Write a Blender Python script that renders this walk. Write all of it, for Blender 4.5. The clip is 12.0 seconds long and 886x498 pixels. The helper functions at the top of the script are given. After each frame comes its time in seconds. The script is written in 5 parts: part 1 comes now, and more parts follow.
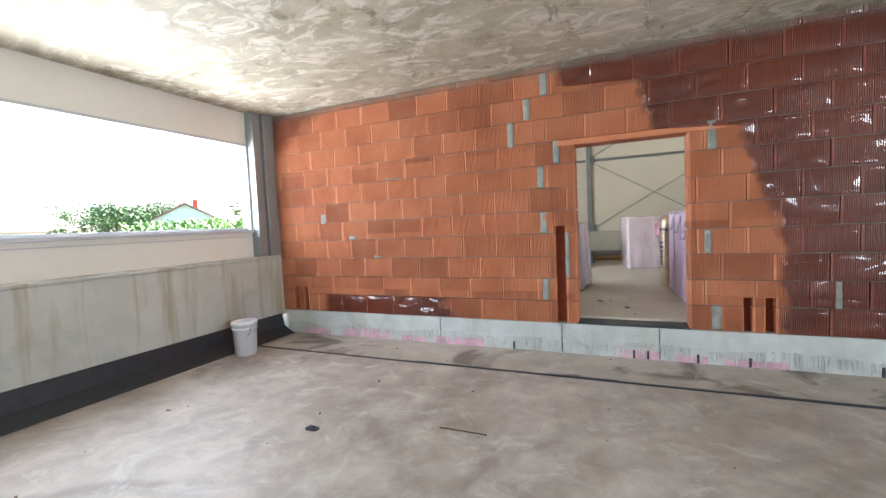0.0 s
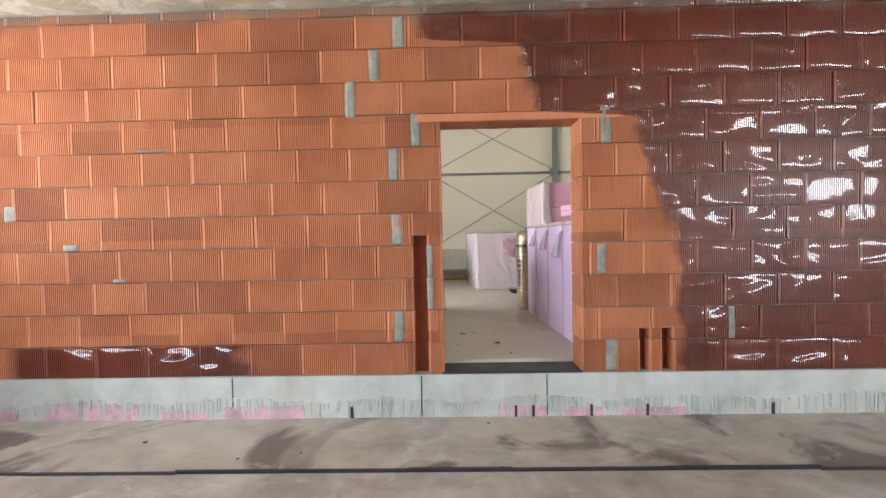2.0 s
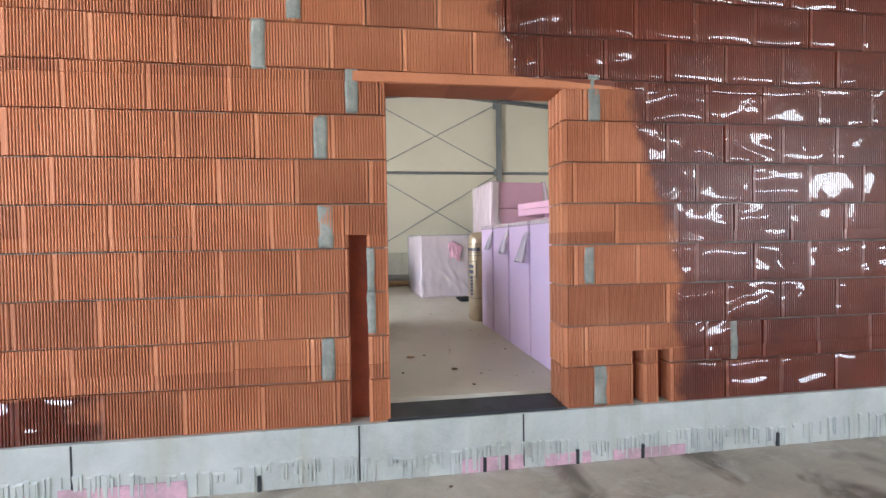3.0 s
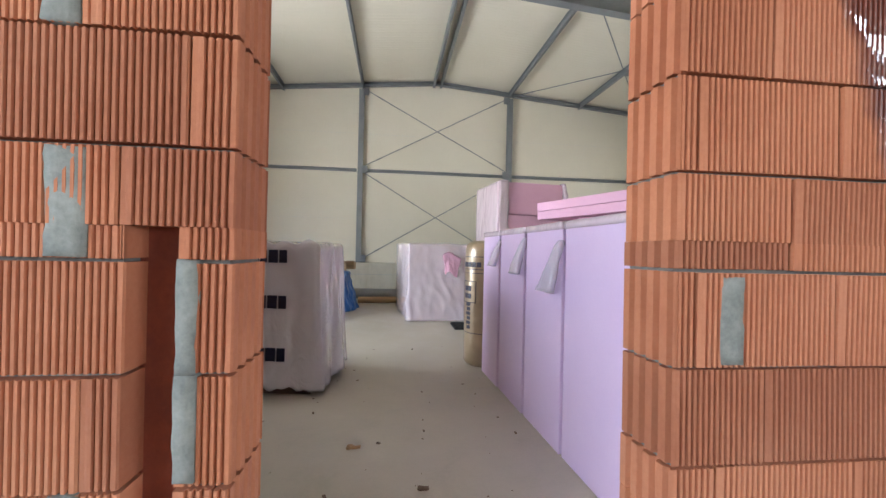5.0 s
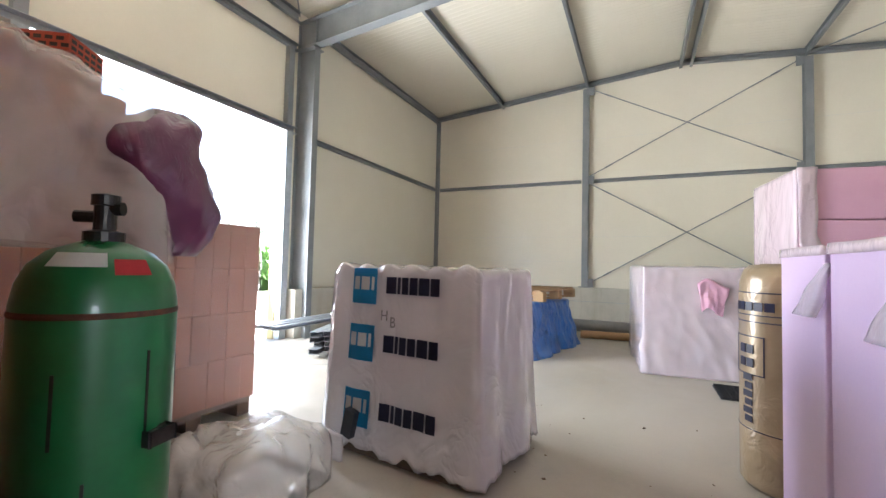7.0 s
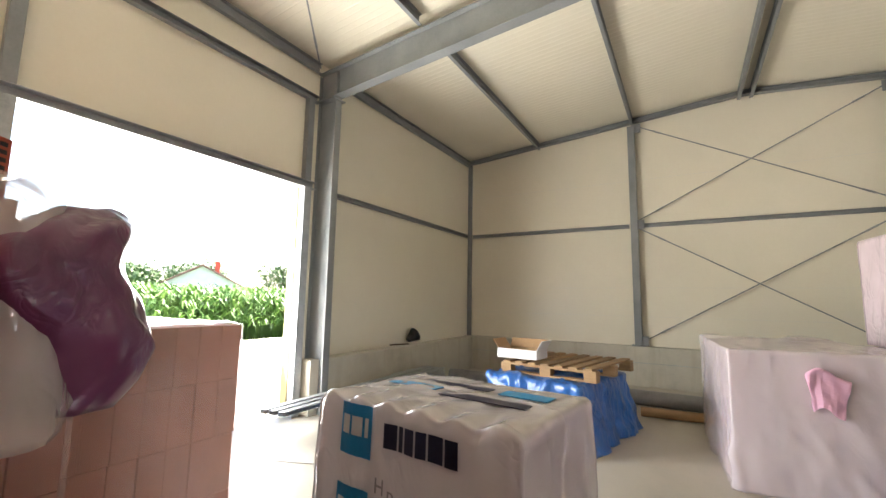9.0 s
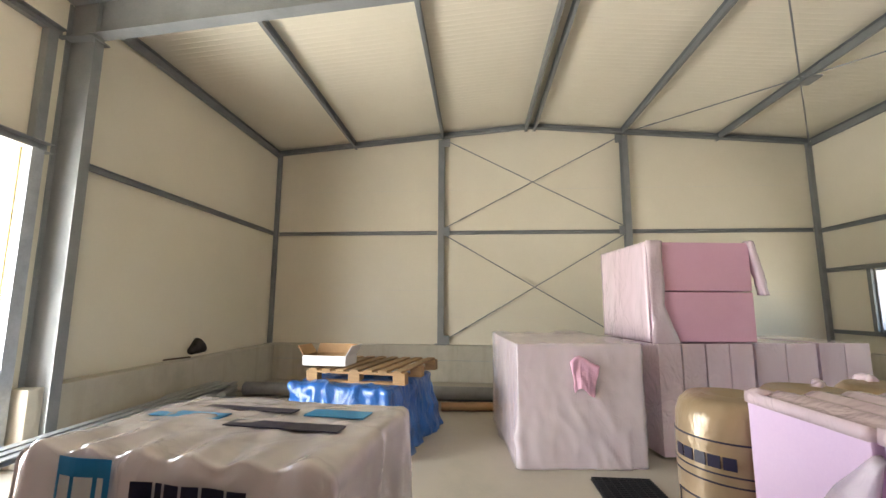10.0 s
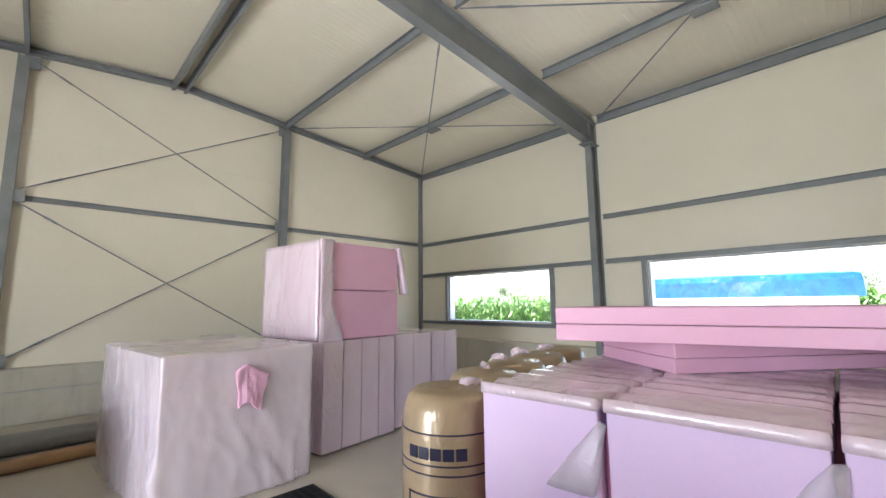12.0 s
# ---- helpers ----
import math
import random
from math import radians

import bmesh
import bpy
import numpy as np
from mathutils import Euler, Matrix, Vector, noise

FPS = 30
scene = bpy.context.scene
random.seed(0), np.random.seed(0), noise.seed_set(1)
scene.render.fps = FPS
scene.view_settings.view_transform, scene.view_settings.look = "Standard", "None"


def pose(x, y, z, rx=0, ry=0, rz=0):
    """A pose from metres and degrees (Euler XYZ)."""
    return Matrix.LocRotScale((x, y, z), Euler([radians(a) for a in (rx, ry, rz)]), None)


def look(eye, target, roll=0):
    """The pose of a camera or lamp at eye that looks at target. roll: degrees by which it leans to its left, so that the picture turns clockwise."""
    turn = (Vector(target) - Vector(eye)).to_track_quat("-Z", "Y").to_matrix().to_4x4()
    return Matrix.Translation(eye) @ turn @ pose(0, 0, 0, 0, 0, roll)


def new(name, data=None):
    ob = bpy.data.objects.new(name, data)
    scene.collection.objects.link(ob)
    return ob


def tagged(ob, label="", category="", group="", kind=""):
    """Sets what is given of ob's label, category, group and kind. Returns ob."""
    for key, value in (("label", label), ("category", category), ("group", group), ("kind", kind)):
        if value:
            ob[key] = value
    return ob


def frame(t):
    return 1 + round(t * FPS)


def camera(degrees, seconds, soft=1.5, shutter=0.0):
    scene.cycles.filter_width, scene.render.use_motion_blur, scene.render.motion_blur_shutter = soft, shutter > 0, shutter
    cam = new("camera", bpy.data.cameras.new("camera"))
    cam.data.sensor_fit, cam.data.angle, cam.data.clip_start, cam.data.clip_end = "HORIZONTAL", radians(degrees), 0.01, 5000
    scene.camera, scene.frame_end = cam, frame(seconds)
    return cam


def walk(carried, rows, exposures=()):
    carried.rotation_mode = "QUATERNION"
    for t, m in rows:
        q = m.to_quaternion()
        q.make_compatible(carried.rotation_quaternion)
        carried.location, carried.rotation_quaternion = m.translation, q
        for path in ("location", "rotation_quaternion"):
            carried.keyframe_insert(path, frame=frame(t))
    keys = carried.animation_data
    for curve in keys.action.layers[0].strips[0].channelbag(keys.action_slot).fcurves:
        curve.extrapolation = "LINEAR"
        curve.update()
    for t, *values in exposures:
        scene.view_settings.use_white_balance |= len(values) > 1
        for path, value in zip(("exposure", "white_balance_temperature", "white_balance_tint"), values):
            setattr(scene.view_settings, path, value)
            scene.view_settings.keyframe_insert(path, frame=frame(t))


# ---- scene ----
cam = camera(93.6, 12.0)
PATH = [
    (0, (0.063, -0.032, 1.555), (-0.732, 1.799, 1.438), -2.6),
    (0.5, (-0.063, 0.366, 1.567), (-0.675, 2.267, 1.465), -2.0),
    (1, (-0.151, 0.758, 1.521), (-0.573, 2.711, 1.439), -1.5),
    (1.5, (-0.256, 1.154, 1.470), (-0.486, 3.140, 1.411), -1.2),
    (2, (-0.352, 1.561, 1.449), (-0.392, 3.560, 1.397), -1.1),
    (2.5, (-0.410, 1.963, 1.416), (-0.282, 3.959, 1.386), -1.0),
    (2.7, (-0.426, 2.146, 1.433), (-0.239, 4.137, 1.391), -1.0),
    (4.3, (-0.268, 3.412, 1.434), (0.121, 5.374, 1.417), 0.5),
    (4.5, (-0.211, 3.573, 1.439), (0.145, 5.541, 1.425), 0.7),
    (5, (-0.056, 3.915, 1.432), (0.180, 5.901, 1.441), 1.3),
    (5.5, (0.035, 4.269, 1.411), (0.093, 6.268, 1.442), 1.6),
    (6, (0.086, 4.608, 1.432), (-0.092, 6.599, 1.492), 1.7),
    (6.5, (0.146, 4.833, 1.454), (-0.359, 6.767, 1.528), 1.5),
    (7, (0.125, 5.046, 1.481), (-0.726, 6.854, 1.564), 1.4),
    (7.2, (0.076, 5.139, 1.535), (-0.904, 6.880, 1.624), 1.2),
    (8.8, (-0.031, 5.626, 1.879), (-1.190, 7.240, 2.104), 1.3),
    (9, (-0.106, 5.675, 1.901), (-1.108, 7.389, 2.145), 1.0),
    (9.5, (-0.172, 5.775, 1.894), (-0.766, 7.667, 2.156), 0.6),
    (10, (-0.224, 5.909, 1.893), (-0.377, 7.885, 2.162), 0.3),
    (10.5, (-0.285, 6.026, 1.894), (-0.002, 7.987, 2.166), -0.1),
    (11, (-0.393, 6.145, 1.900), (0.297, 8.002, 2.172), -0.3),
    (11.5, (-0.458, 6.318, 1.884), (0.602, 7.992, 2.155), -0.6),
    (12, (-0.514, 6.449, 1.895), (0.868, 7.872, 2.156), -0.6),
]
walk(cam, [(t, look(eye, target, roll)) for t, eye, target, roll in PATH],
     [(0, 2.7, 6000, 10), (1.0, 2.8, 7000, 10), (2.5, 2.85, 5950, 10), (5.0, 2.8, 5750, 10), (6.0, 3.05, 5650, 10), (7.0, 3.15, 5800, 10), (9.0, 2.85, 6600, 10), (10.5, 2.9, 6500, 10), (12.0, 2.85, 5900, 10)])

# ---- light ----
world = bpy.data.worlds.new("world")
scene.world = world
world.use_nodes = True
wn = world.node_tree.nodes
sky = wn.new("ShaderNodeTexSky")
sky.sky_type, sky.sun_disc = "NISHITA", False
SUN_EL, SUN_AZ = radians(56), radians(0)
sky.sun_elevation, sky.sun_rotation = SUN_EL, SUN_AZ
sky.air_density, sky.dust_density = 1.0, 3.0
world.node_tree.links.new(sky.outputs[0], wn["Background"].inputs[0])
wn["Background"].inputs[1].default_value = 0.15
sun = new("sun", bpy.data.lights.new("sun", "SUN"))
sun.data.energy, sun.data.angle, sun.data.color = 5.0, radians(0.5), (1.0, 0.95, 0.88)
sun.matrix_basis = look((0, 30, 45), (0, 0, 0))


def area(name, place, target, w, h, watts, color=(1, 1, 1)):
    lamp = new(name, bpy.data.lights.new(name, "AREA"))
    lamp.data.shape, lamp.data.size, lamp.data.size_y, lamp.data.energy, lamp.data.color = "RECTANGLE", w, h, watts, color
    lamp.matrix_basis = look(place, target)
    return lamp


# sky light through the room's openings
area("window_light_west", (-5.6, 0.4, 2.22), (0, 0.4, 1.9), 8.0, 1.3, 85, (0.95, 0.98, 1.0))
area("window_light_east", (6.72, -0.9, 2.1), (0, -0.6, 1.7), 5.0, 1.2, 62, (0.97, 0.98, 1.0))
area("gate_light", (-4.95, 8.05, 1.9), (0, 8.2, 3.5), 2.7, 2.6, 58, (1.0, 0.985, 0.95))


# ---- materials ----
def nodes_of(name):
    m = bpy.data.materials.new(name)
    m.use_nodes = True
    nt = m.node_tree
    return m, nt, nt.nodes["Principled BSDF"]


def noise_node(nt, coord, scale, detail=6, rough=0.6, stretch=(1, 1, 1), distortion=0.0):
    mp = nt.nodes.new("ShaderNodeMapping")
    mp.inputs["Scale"].default_value = stretch
    nt.links.new(coord, mp.inputs[0])
    n = nt.nodes.new("ShaderNodeTexNoise")
    n.inputs["Scale"].default_value, n.inputs["Detail"].default_value = scale, detail
    n.inputs["Roughness"].default_value, n.inputs["Distortion"].default_value = rough, distortion
    nt.links.new(mp.outputs[0], n.inputs[0])
    return n.outputs[0]


def ramp(nt, fac, stops):
    r = nt.nodes.new("ShaderNodeValToRGB")
    while len(r.color_ramp.elements) < len(stops):
        r.color_ramp.elements.new(0.5)
    for e, (p, c) in zip(r.color_ramp.elements, stops):
        e.position = p
        e.color = (*c, 1) if not isinstance(c, (int, float)) else (c, c, c, 1)
    nt.links.new(fac, r.inputs[0])
    return r.outputs[0]


def mix(nt, fac, a, b, mode="MIX"):
    m = nt.nodes.new("ShaderNodeMix")
    m.data_type, m.blend_type = "RGBA", mode
    for sock, v in ((m.inputs[0], fac), (m.inputs[6], a), (m.inputs[7], b)):
        if isinstance(v, (int, float)):
            sock.default_value = v
        elif isinstance(v, tuple):
            sock.default_value = (*v, 1)
        else:
            nt.links.new(v, sock)
    return m.outputs[2]


def math_node(nt, op, a, b=0.0, clamp=False):
    m = nt.nodes.new("ShaderNodeMath")
    m.operation, m.use_clamp = op, clamp
    for sock, v in ((m.inputs[0], a), (m.inputs[1], b)):
        if isinstance(v, (int, float)):
            sock.default_value = v
        else:
            nt.links.new(v, sock)
    return m.outputs[0]


def bump(nt, bsdf, height, strength, distance, before=None):
    b = nt.nodes.new("ShaderNodeBump")
    b.inputs["Strength"].default_value, b.inputs["Distance"].default_value = strength, distance
    nt.links.new(height, b.inputs["Height"])
    if before is not None:
        nt.links.new(before, b.inputs["Normal"])
    nt.links.new(b.outputs[0], bsdf.inputs["Normal"])
    return b.outputs[0]


def surface(name, dark, light, rough=0.8, scale=3.0, fine=40.0, depth=0.004, metal=0.0, stretch=(1, 1, 1), coat=0.0,
            local=False, vary=0.0, rough_span=0.12):
    """A two-scale procedural surface: broad patches from dark to light, a fine grain, relief, uneven gloss."""
    m, nt, b = nodes_of(name)
    co = nt.nodes.new("ShaderNodeTexCoord").outputs["Object"] if local else nt.nodes.new("ShaderNodeNewGeometry").outputs["Position"]
    n1 = noise_node(nt, co, scale, 5, 0.6, stretch)
    n2 = noise_node(nt, co, fine, 4, 0.7, stretch)
    f = math_node(nt, "ADD", math_node(nt, "MULTIPLY", n1, 0.7), math_node(nt, "MULTIPLY", n2, 0.3))
    c = ramp(nt, f, [(0.33, dark), (0.67, light)])
    if vary:
        rnd = nt.nodes.new("ShaderNodeObjectInfo").outputs["Random"]
        c = mix(nt, 1.0, c, ramp(nt, rnd, [(0, 1 - vary), (1, 1.0)]), "MULTIPLY")
    nt.links.new(c, b.inputs["Base Color"])
    b.inputs["Metallic"].default_value = metal
    b.inputs["Coat Weight"].default_value = coat
    nt.links.new(ramp(nt, n1, [(0.3, max(0.02, rough - rough_span)), (0.7, min(1, rough + rough_span))]), b.inputs["Roughness"])
    bump(nt, b, f, 0.5, depth)
    return m


def film(name, dark, light, rough=0.22, wrinkle=14.0, depth=0.02, stretch=(1, 1, 0.35), coat=0.6, alpha=1.0):
    """Plastic film: wrinkled, glossy."""
    m, nt, b = nodes_of(name)
    co = nt.nodes.new("ShaderNodeNewGeometry").outputs["Position"]
    w1 = noise_node(nt, co, wrinkle * 0.3, 3, 0.5, stretch, 0.8)
    w2 = noise_node(nt, co, wrinkle * 0.75, 2, 0.5, (stretch[1], stretch[0], 0.8), 1.6)
    w3 = noise_node(nt, co, wrinkle * 2.4, 2, 0.5, stretch, 0.6)
    crease = math_node(nt, "ABSOLUTE", math_node(nt, "SUBTRACT", w1, 0.5))
    fold = math_node(nt, "ABSOLUTE", math_node(nt, "SUBTRACT", w2, 0.5))
    loose = ramp(nt, noise_node(nt, co, wrinkle * 0.16, 2, 0.5), [(0.42, 0.0), (0.62, 1.0)])
    fold = math_node(nt, "MULTIPLY", fold, loose)
    h = math_node(nt, "ADD", math_node(nt, "MULTIPLY", crease, 1.5), math_node(nt, "ADD", math_node(nt, "MULTIPLY", fold, 1.3), math_node(nt, "MULTIPLY", w3, 0.03)))
    nt.links.new(ramp(nt, w1, [(0.3, dark), (0.7, light)]), b.inputs["Base Color"])
    b.inputs["Roughness"].default_value, b.inputs["Coat Weight"].default_value = rough, coat
    b.inputs["Coat Roughness"].default_value, b.inputs["Alpha"].default_value = 0.06, alpha
    bump(nt, b, h, 0.7, depth)
    return m


def brick_material(name):
    m, nt, b = nodes_of(name)
    geo = nt.nodes.new("ShaderNodeNewGeometry").outputs["Position"]
    rnd = nt.nodes.new("ShaderNodeObjectInfo").outputs["Random"]
    sep = nt.nodes.new("ShaderNodeSeparateXYZ")
    nt.links.new(geo, sep.inputs[0])
    n1 = noise_node(nt, geo, 1.6, 5, 0.6)
    n2 = noise_node(nt, geo, 60, 4, 0.7)
    f = math_node(nt, "ADD", math_node(nt, "MULTIPLY", n1, 0.75), math_node(nt, "MULTIPLY", n2, 0.25))
    dry = ramp(nt, f, [(0.3, (0.36, 0.122, 0.056)), (0.5, (0.46, 0.175, 0.083)), (0.7, (0.54, 0.235, 0.122))])
    dry = mix(nt, 1.0, dry, ramp(nt, rnd, [(0, (0.70, 0.64, 0.64)), (0.35, (0.90, 0.86, 0.84)), (0.7, (1.0, 0.97, 0.94)), (1, (1.0, 1.0, 1.04))]), "MULTIPLY")
    # damp patches: the wall beside the doorway, a band along the foot; the upper corner only gets a darker red-brown
    zf = math_node(nt, "DIVIDE", sep.outputs[2], 4.0)
    edge = nt.nodes.new("ShaderNodeValToRGB")
    stops = [(0.0, 0.650), (0.20, 0.645), (0.375, 0.638), (0.600, 0.610), (0.614, 0.530), (0.750, 0.520), (0.763, 0.445), (0.83, 0.440)]
    while len(edge.color_ramp.elements) < len(stops):
        edge.color_ramp.elements.new(0.5)
    for e, (p, v) in zip(edge.color_ramp.elements, stops):
        e.position, e.color = p, (v, v, v, 1)
    nt.links.new(zf, edge.inputs[0])
    bound = math_node(nt, "MULTIPLY", math_node(nt, "SUBTRACT", edge.outputs[0], 0.5), 10.0)
    wob = math_node(nt, "MULTIPLY", math_node(nt, "SUBTRACT", noise_node(nt, geo, 4, 3, 0.5), 0.5), 0.32)
    d = math_node(nt, "ADD", math_node(nt, "SUBTRACT", sep.outputs[0], bound), wob)
    wet = math_node(nt, "MULTIPLY", d, 14.0, True)
    foot = math_node(nt, "MULTIPLY", math_node(nt, "SUBTRACT", math_node(nt, "ADD", 0.60, math_node(nt, "MULTIPLY", wob, 0.1)), sep.outputs[2]), 60.0, True)
    fx = math_node(nt, "MULTIPLY", math_node(nt, "SUBTRACT", math_node(nt, "ADD", math_node(nt, "MULTIPLY", wob, 2.0), -2.0), sep.outputs[0]), 8.0, True)
    fx2 = math_node(nt, "MULTIPLY", math_node(nt, "ADD", sep.outputs[0], 4.1), 8.0, True)
    foot = math_node(nt, "MULTIPLY", foot, math_node(nt, "MULTIPLY", fx, fx2))
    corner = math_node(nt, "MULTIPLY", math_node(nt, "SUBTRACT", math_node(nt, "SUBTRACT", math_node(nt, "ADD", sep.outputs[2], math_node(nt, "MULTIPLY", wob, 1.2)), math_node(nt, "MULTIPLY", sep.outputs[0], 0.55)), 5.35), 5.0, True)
    damp = math_node(nt, "MAXIMUM", wet, foot)
    dark = ramp(nt, f, [(0.35, (0.10, 0.017, 0.007)), (0.65, (0.18, 0.036, 0.014))])
    c = mix(nt, damp, dry, dark)
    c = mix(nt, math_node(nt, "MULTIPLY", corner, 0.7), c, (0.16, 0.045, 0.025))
    smear = math_node(nt, "MULTIPLY", math_node(nt, "SUBTRACT", math_node(nt, "ADD", sep.outputs[2], math_node(nt, "MULTIPLY", wob, 0.6)), 3.20), 9.0, True)
    c = mix(nt, math_node(nt, "MULTIPLY", smear, 0.75), c, (0.20, 0.17, 0.14))
    nt.links.new(c, b.inputs["Base Color"])
    nt.links.new(mix(nt, damp, (0.85, 0.85, 0.85), (0.42, 0.42, 0.42)), b.inputs["Roughness"])
    nt.links.new(damp, b.inputs["Coat Weight"])
    b.inputs["Coat IOR"].default_value = 1.6
    b.inputs["Coat Roughness"].default_value = 0.05
    first = bump(nt, b, n2, 0.4, 0.003)
    shift = nt.nodes.new("ShaderNodeVectorMath")
    shift.operation = "ADD"
    nt.links.new(geo, shift.inputs[0])
    nt.links.new(math_node(nt, "MULTIPLY", rnd, 40.0), shift.inputs[1])
    # a thick glossy coat that rolls over each block's edges and sags between them
    here = nt.nodes.new("ShaderNodeSeparateXYZ")
    nt.links.new(nt.nodes.new("ShaderNodeTexCoord").outputs["Object"], here.inputs[0])
    up = math_node(nt, "ABSOLUTE", math_node(nt, "SUBTRACT", math_node(nt, "DIVIDE", here.outputs[2], 0.1275), 1.0))
    roll = math_node(nt, "POWER", up, 5.0)
    along = math_node(nt, "POWER", math_node(nt, "ABSOLUTE", math_node(nt, "DIVIDE", here.outputs[0], 0.215)), 6.0)
    sag = noise_node(nt, shift.outputs[0], 2.3, 0, 0.4, (1.0, 1, 2.0), 0.7)
    near = math_node(nt, "ADD", 0.5, math_node(nt, "SUBTRACT", 1.0, math_node(nt, "DIVIDE", d, 1.6), True))
    wave = math_node(nt, "SUBTRACT", math_node(nt, "MULTIPLY", sag, near), math_node(nt, "MULTIPLY", math_node(nt, "ADD", roll, math_node(nt, "MULTIPLY", along, 0.6)), math_node(nt, "MULTIPLY", sag, 0.45)))
    wb = nt.nodes.new("ShaderNodeBump")
    wb.inputs["Strength"].default_value, wb.inputs["Distance"].default_value = 1.0, 0.085
    nt.links.new(math_node(nt, "MULTIPLY", wave, damp), wb.inputs["Height"])
    nt.links.new(wb.outputs[0], b.inputs["Coat Normal"])
    return m


def concrete_material(name, dark, mid, light, streak=0.0, wetness=False, boards=False, rough=0.8):
    m, nt, b = nodes_of(name)
    geo = nt.nodes.new("ShaderNodeNewGeometry").outputs["Position"]
    n0 = noise_node(nt, geo, 0.55, 6, 0.62, (1, 1, 1), 0.6)
    n1 = noise_node(nt, geo, 3.2, 8, 0.68, (1, 1, 1), 0.4)
    n2 = noise_node(nt, geo, 55, 5, 0.7)
    f = math_node(nt, "ADD", math_node(nt, "MULTIPLY", n0, 0.45), math_node(nt, "MULTIPLY", n1, 0.45))
    f = math_node(nt, "ADD", f, math_node(nt, "MULTIPLY", n2, 0.1))
    c = ramp(nt, f, [(0.34, dark), (0.48, mid), (0.64, light)])
    if streak:
        s1 = noise_node(nt, geo, 2.2, 4, 0.6, (2.2, 2.2, 0.18))
        c = mix(nt, math_node(nt, "MULTIPLY", ramp(nt, s1, [(0.52, 0.0), (0.66, 1.0)]), streak), c, (0.30, 0.245, 0.14))
    if boards:
        s2 = noise_node(nt, geo, 1.4, 6, 0.7, (0.5, 2.6, 1))
        c = mix(nt, math_node(nt, "MULTIPLY", ramp(nt, s2, [(0.45, 0.0), (0.7, 1.0)]), 0.55), c, (0.30, 0.25, 0.15))
        s3 = noise_node(nt, geo, 2.3, 9, 0.75, (1, 1.6, 1), 1.2)
        c = mix(nt, math_node(nt, "MULTIPLY", ramp(nt, s3, [(0.50, 0.0), (0.58, 1.0)]), 0.7), c, (0.62, 0.60, 0.52))
        s4 = noise_node(nt, geo, 1.5, 9, 0.78, (1.3, 1.0, 1), 1.6)
        c = mix(nt, math_node(nt, "MULTIPLY", ramp(nt, s4, [(0.55, 0.0), (0.64, 1.0)]), 0.75), c, (0.13, 0.11, 0.07))
    r = ramp(nt, n1, [(0.35, rough - 0.2), (0.65, min(1.0, rough + 0.1))])
    if wetness:
        w = noise_node(nt, geo, 0.9, 4, 0.55, (1, 1, 1), 0.8)
        wm = ramp(nt, w, [(0.40, 1.0), (0.46, 0.0)] if rough < 0.65 else [(0.34, 1.0), (0.44, 0.0)])
        c = mix(nt, math_node(nt, "MULTIPLY", wm, 0.8 if rough < 0.65 else 0.4), c, (0.085, 0.065, 0.05))
        pale = ramp(nt, noise_node(nt, geo, 1.7, 7, 0.72, (1, 1.3, 1), 1.8), [(0.54, 0.0), (0.68, 1.0)])
        c = mix(nt, math_node(nt, "MULTIPLY", pale, 0.6), c, (0.50, 0.48, 0.46))
    nt.links.new(c, b.inputs["Base Color"])
    nt.links.new(r, b.inputs["Roughness"])
    bump(nt, b, f, 0.5, 0.012)
    return m


BRICK = brick_material("hollow_clay_block")
# a darker red than the block faces, for the backs of the chases
BRICK_CUT = surface("chase_clay_dark", (0.16, 0.032, 0.016), (0.26, 0.06, 0.028), 0.9, 8, 60, 0.006)
MORTAR = surface("cement_mortar", (0.13, 0.135, 0.12), (0.30, 0.30, 0.265), 0.92, 9, 70, 0.01)
# joint mortar, its colour darkened by the shadow in the recessed joints
MORTAR_SHADED = surface("shaded_mortar_bed", (0.10, 0.09, 0.08), (0.24, 0.22, 0.19), 0.95, 9, 70, 0.01)
TATTER = film("torn_grey_film", (0.50, 0.46, 0.50), (0.64, 0.60, 0.64), 0.3, 16, 0.02, (1, 1, 0.5), 0.4, 0.42)
CEIL = concrete_material("raw_concrete_ceiling", (0.20, 0.185, 0.14), (0.36, 0.33, 0.25), (0.50, 0.47, 0.38), boards=True)
SLAB = concrete_material("dusty_concrete_slab", (0.15, 0.128, 0.108), (0.30, 0.262, 0.225), (0.47, 0.43, 0.385), wetness=True, rough=0.67)
SLAB_STRIP = concrete_material("damp_slab_edge", (0.16, 0.14, 0.12), (0.34, 0.30, 0.25), (0.48, 0.43, 0.37), wetness=True, rough=0.6)
HALLFLOOR = concrete_material("power_floated_floor", (0.34, 0.31, 0.25), (0.43, 0.39, 0.32), (0.50, 0.46, 0.385), rough=0.5)
PRECAST = concrete_material("precast_concrete", (0.32, 0.33, 0.31), (0.42, 0.43, 0.40), (0.50, 0.51, 0.48), streak=0.7)
PRECAST_HALL = concrete_material("precast_concrete_pale", (0.40, 0.38, 0.31), (0.50, 0.47, 0.39), (0.56, 0.54, 0.46), streak=0.25)
PLINTH = concrete_material("plinth_render", (0.26, 0.27, 0.25), (0.40, 0.42, 0.40), (0.52, 0.54, 0.52), streak=0.25)
PANEL = surface("painted_sandwich_panel", (0.735, 0.69, 0.565), (0.79, 0.745, 0.62), 0.38, 0.8, 25, 0.001, rough_span=0.06)
PANEL_ROOM = surface("painted_panel_room", (0.66, 0.65, 0.60), (0.72, 0.71, 0.66), 0.45, 1.0, 25, 0.001, rough_span=0.06)
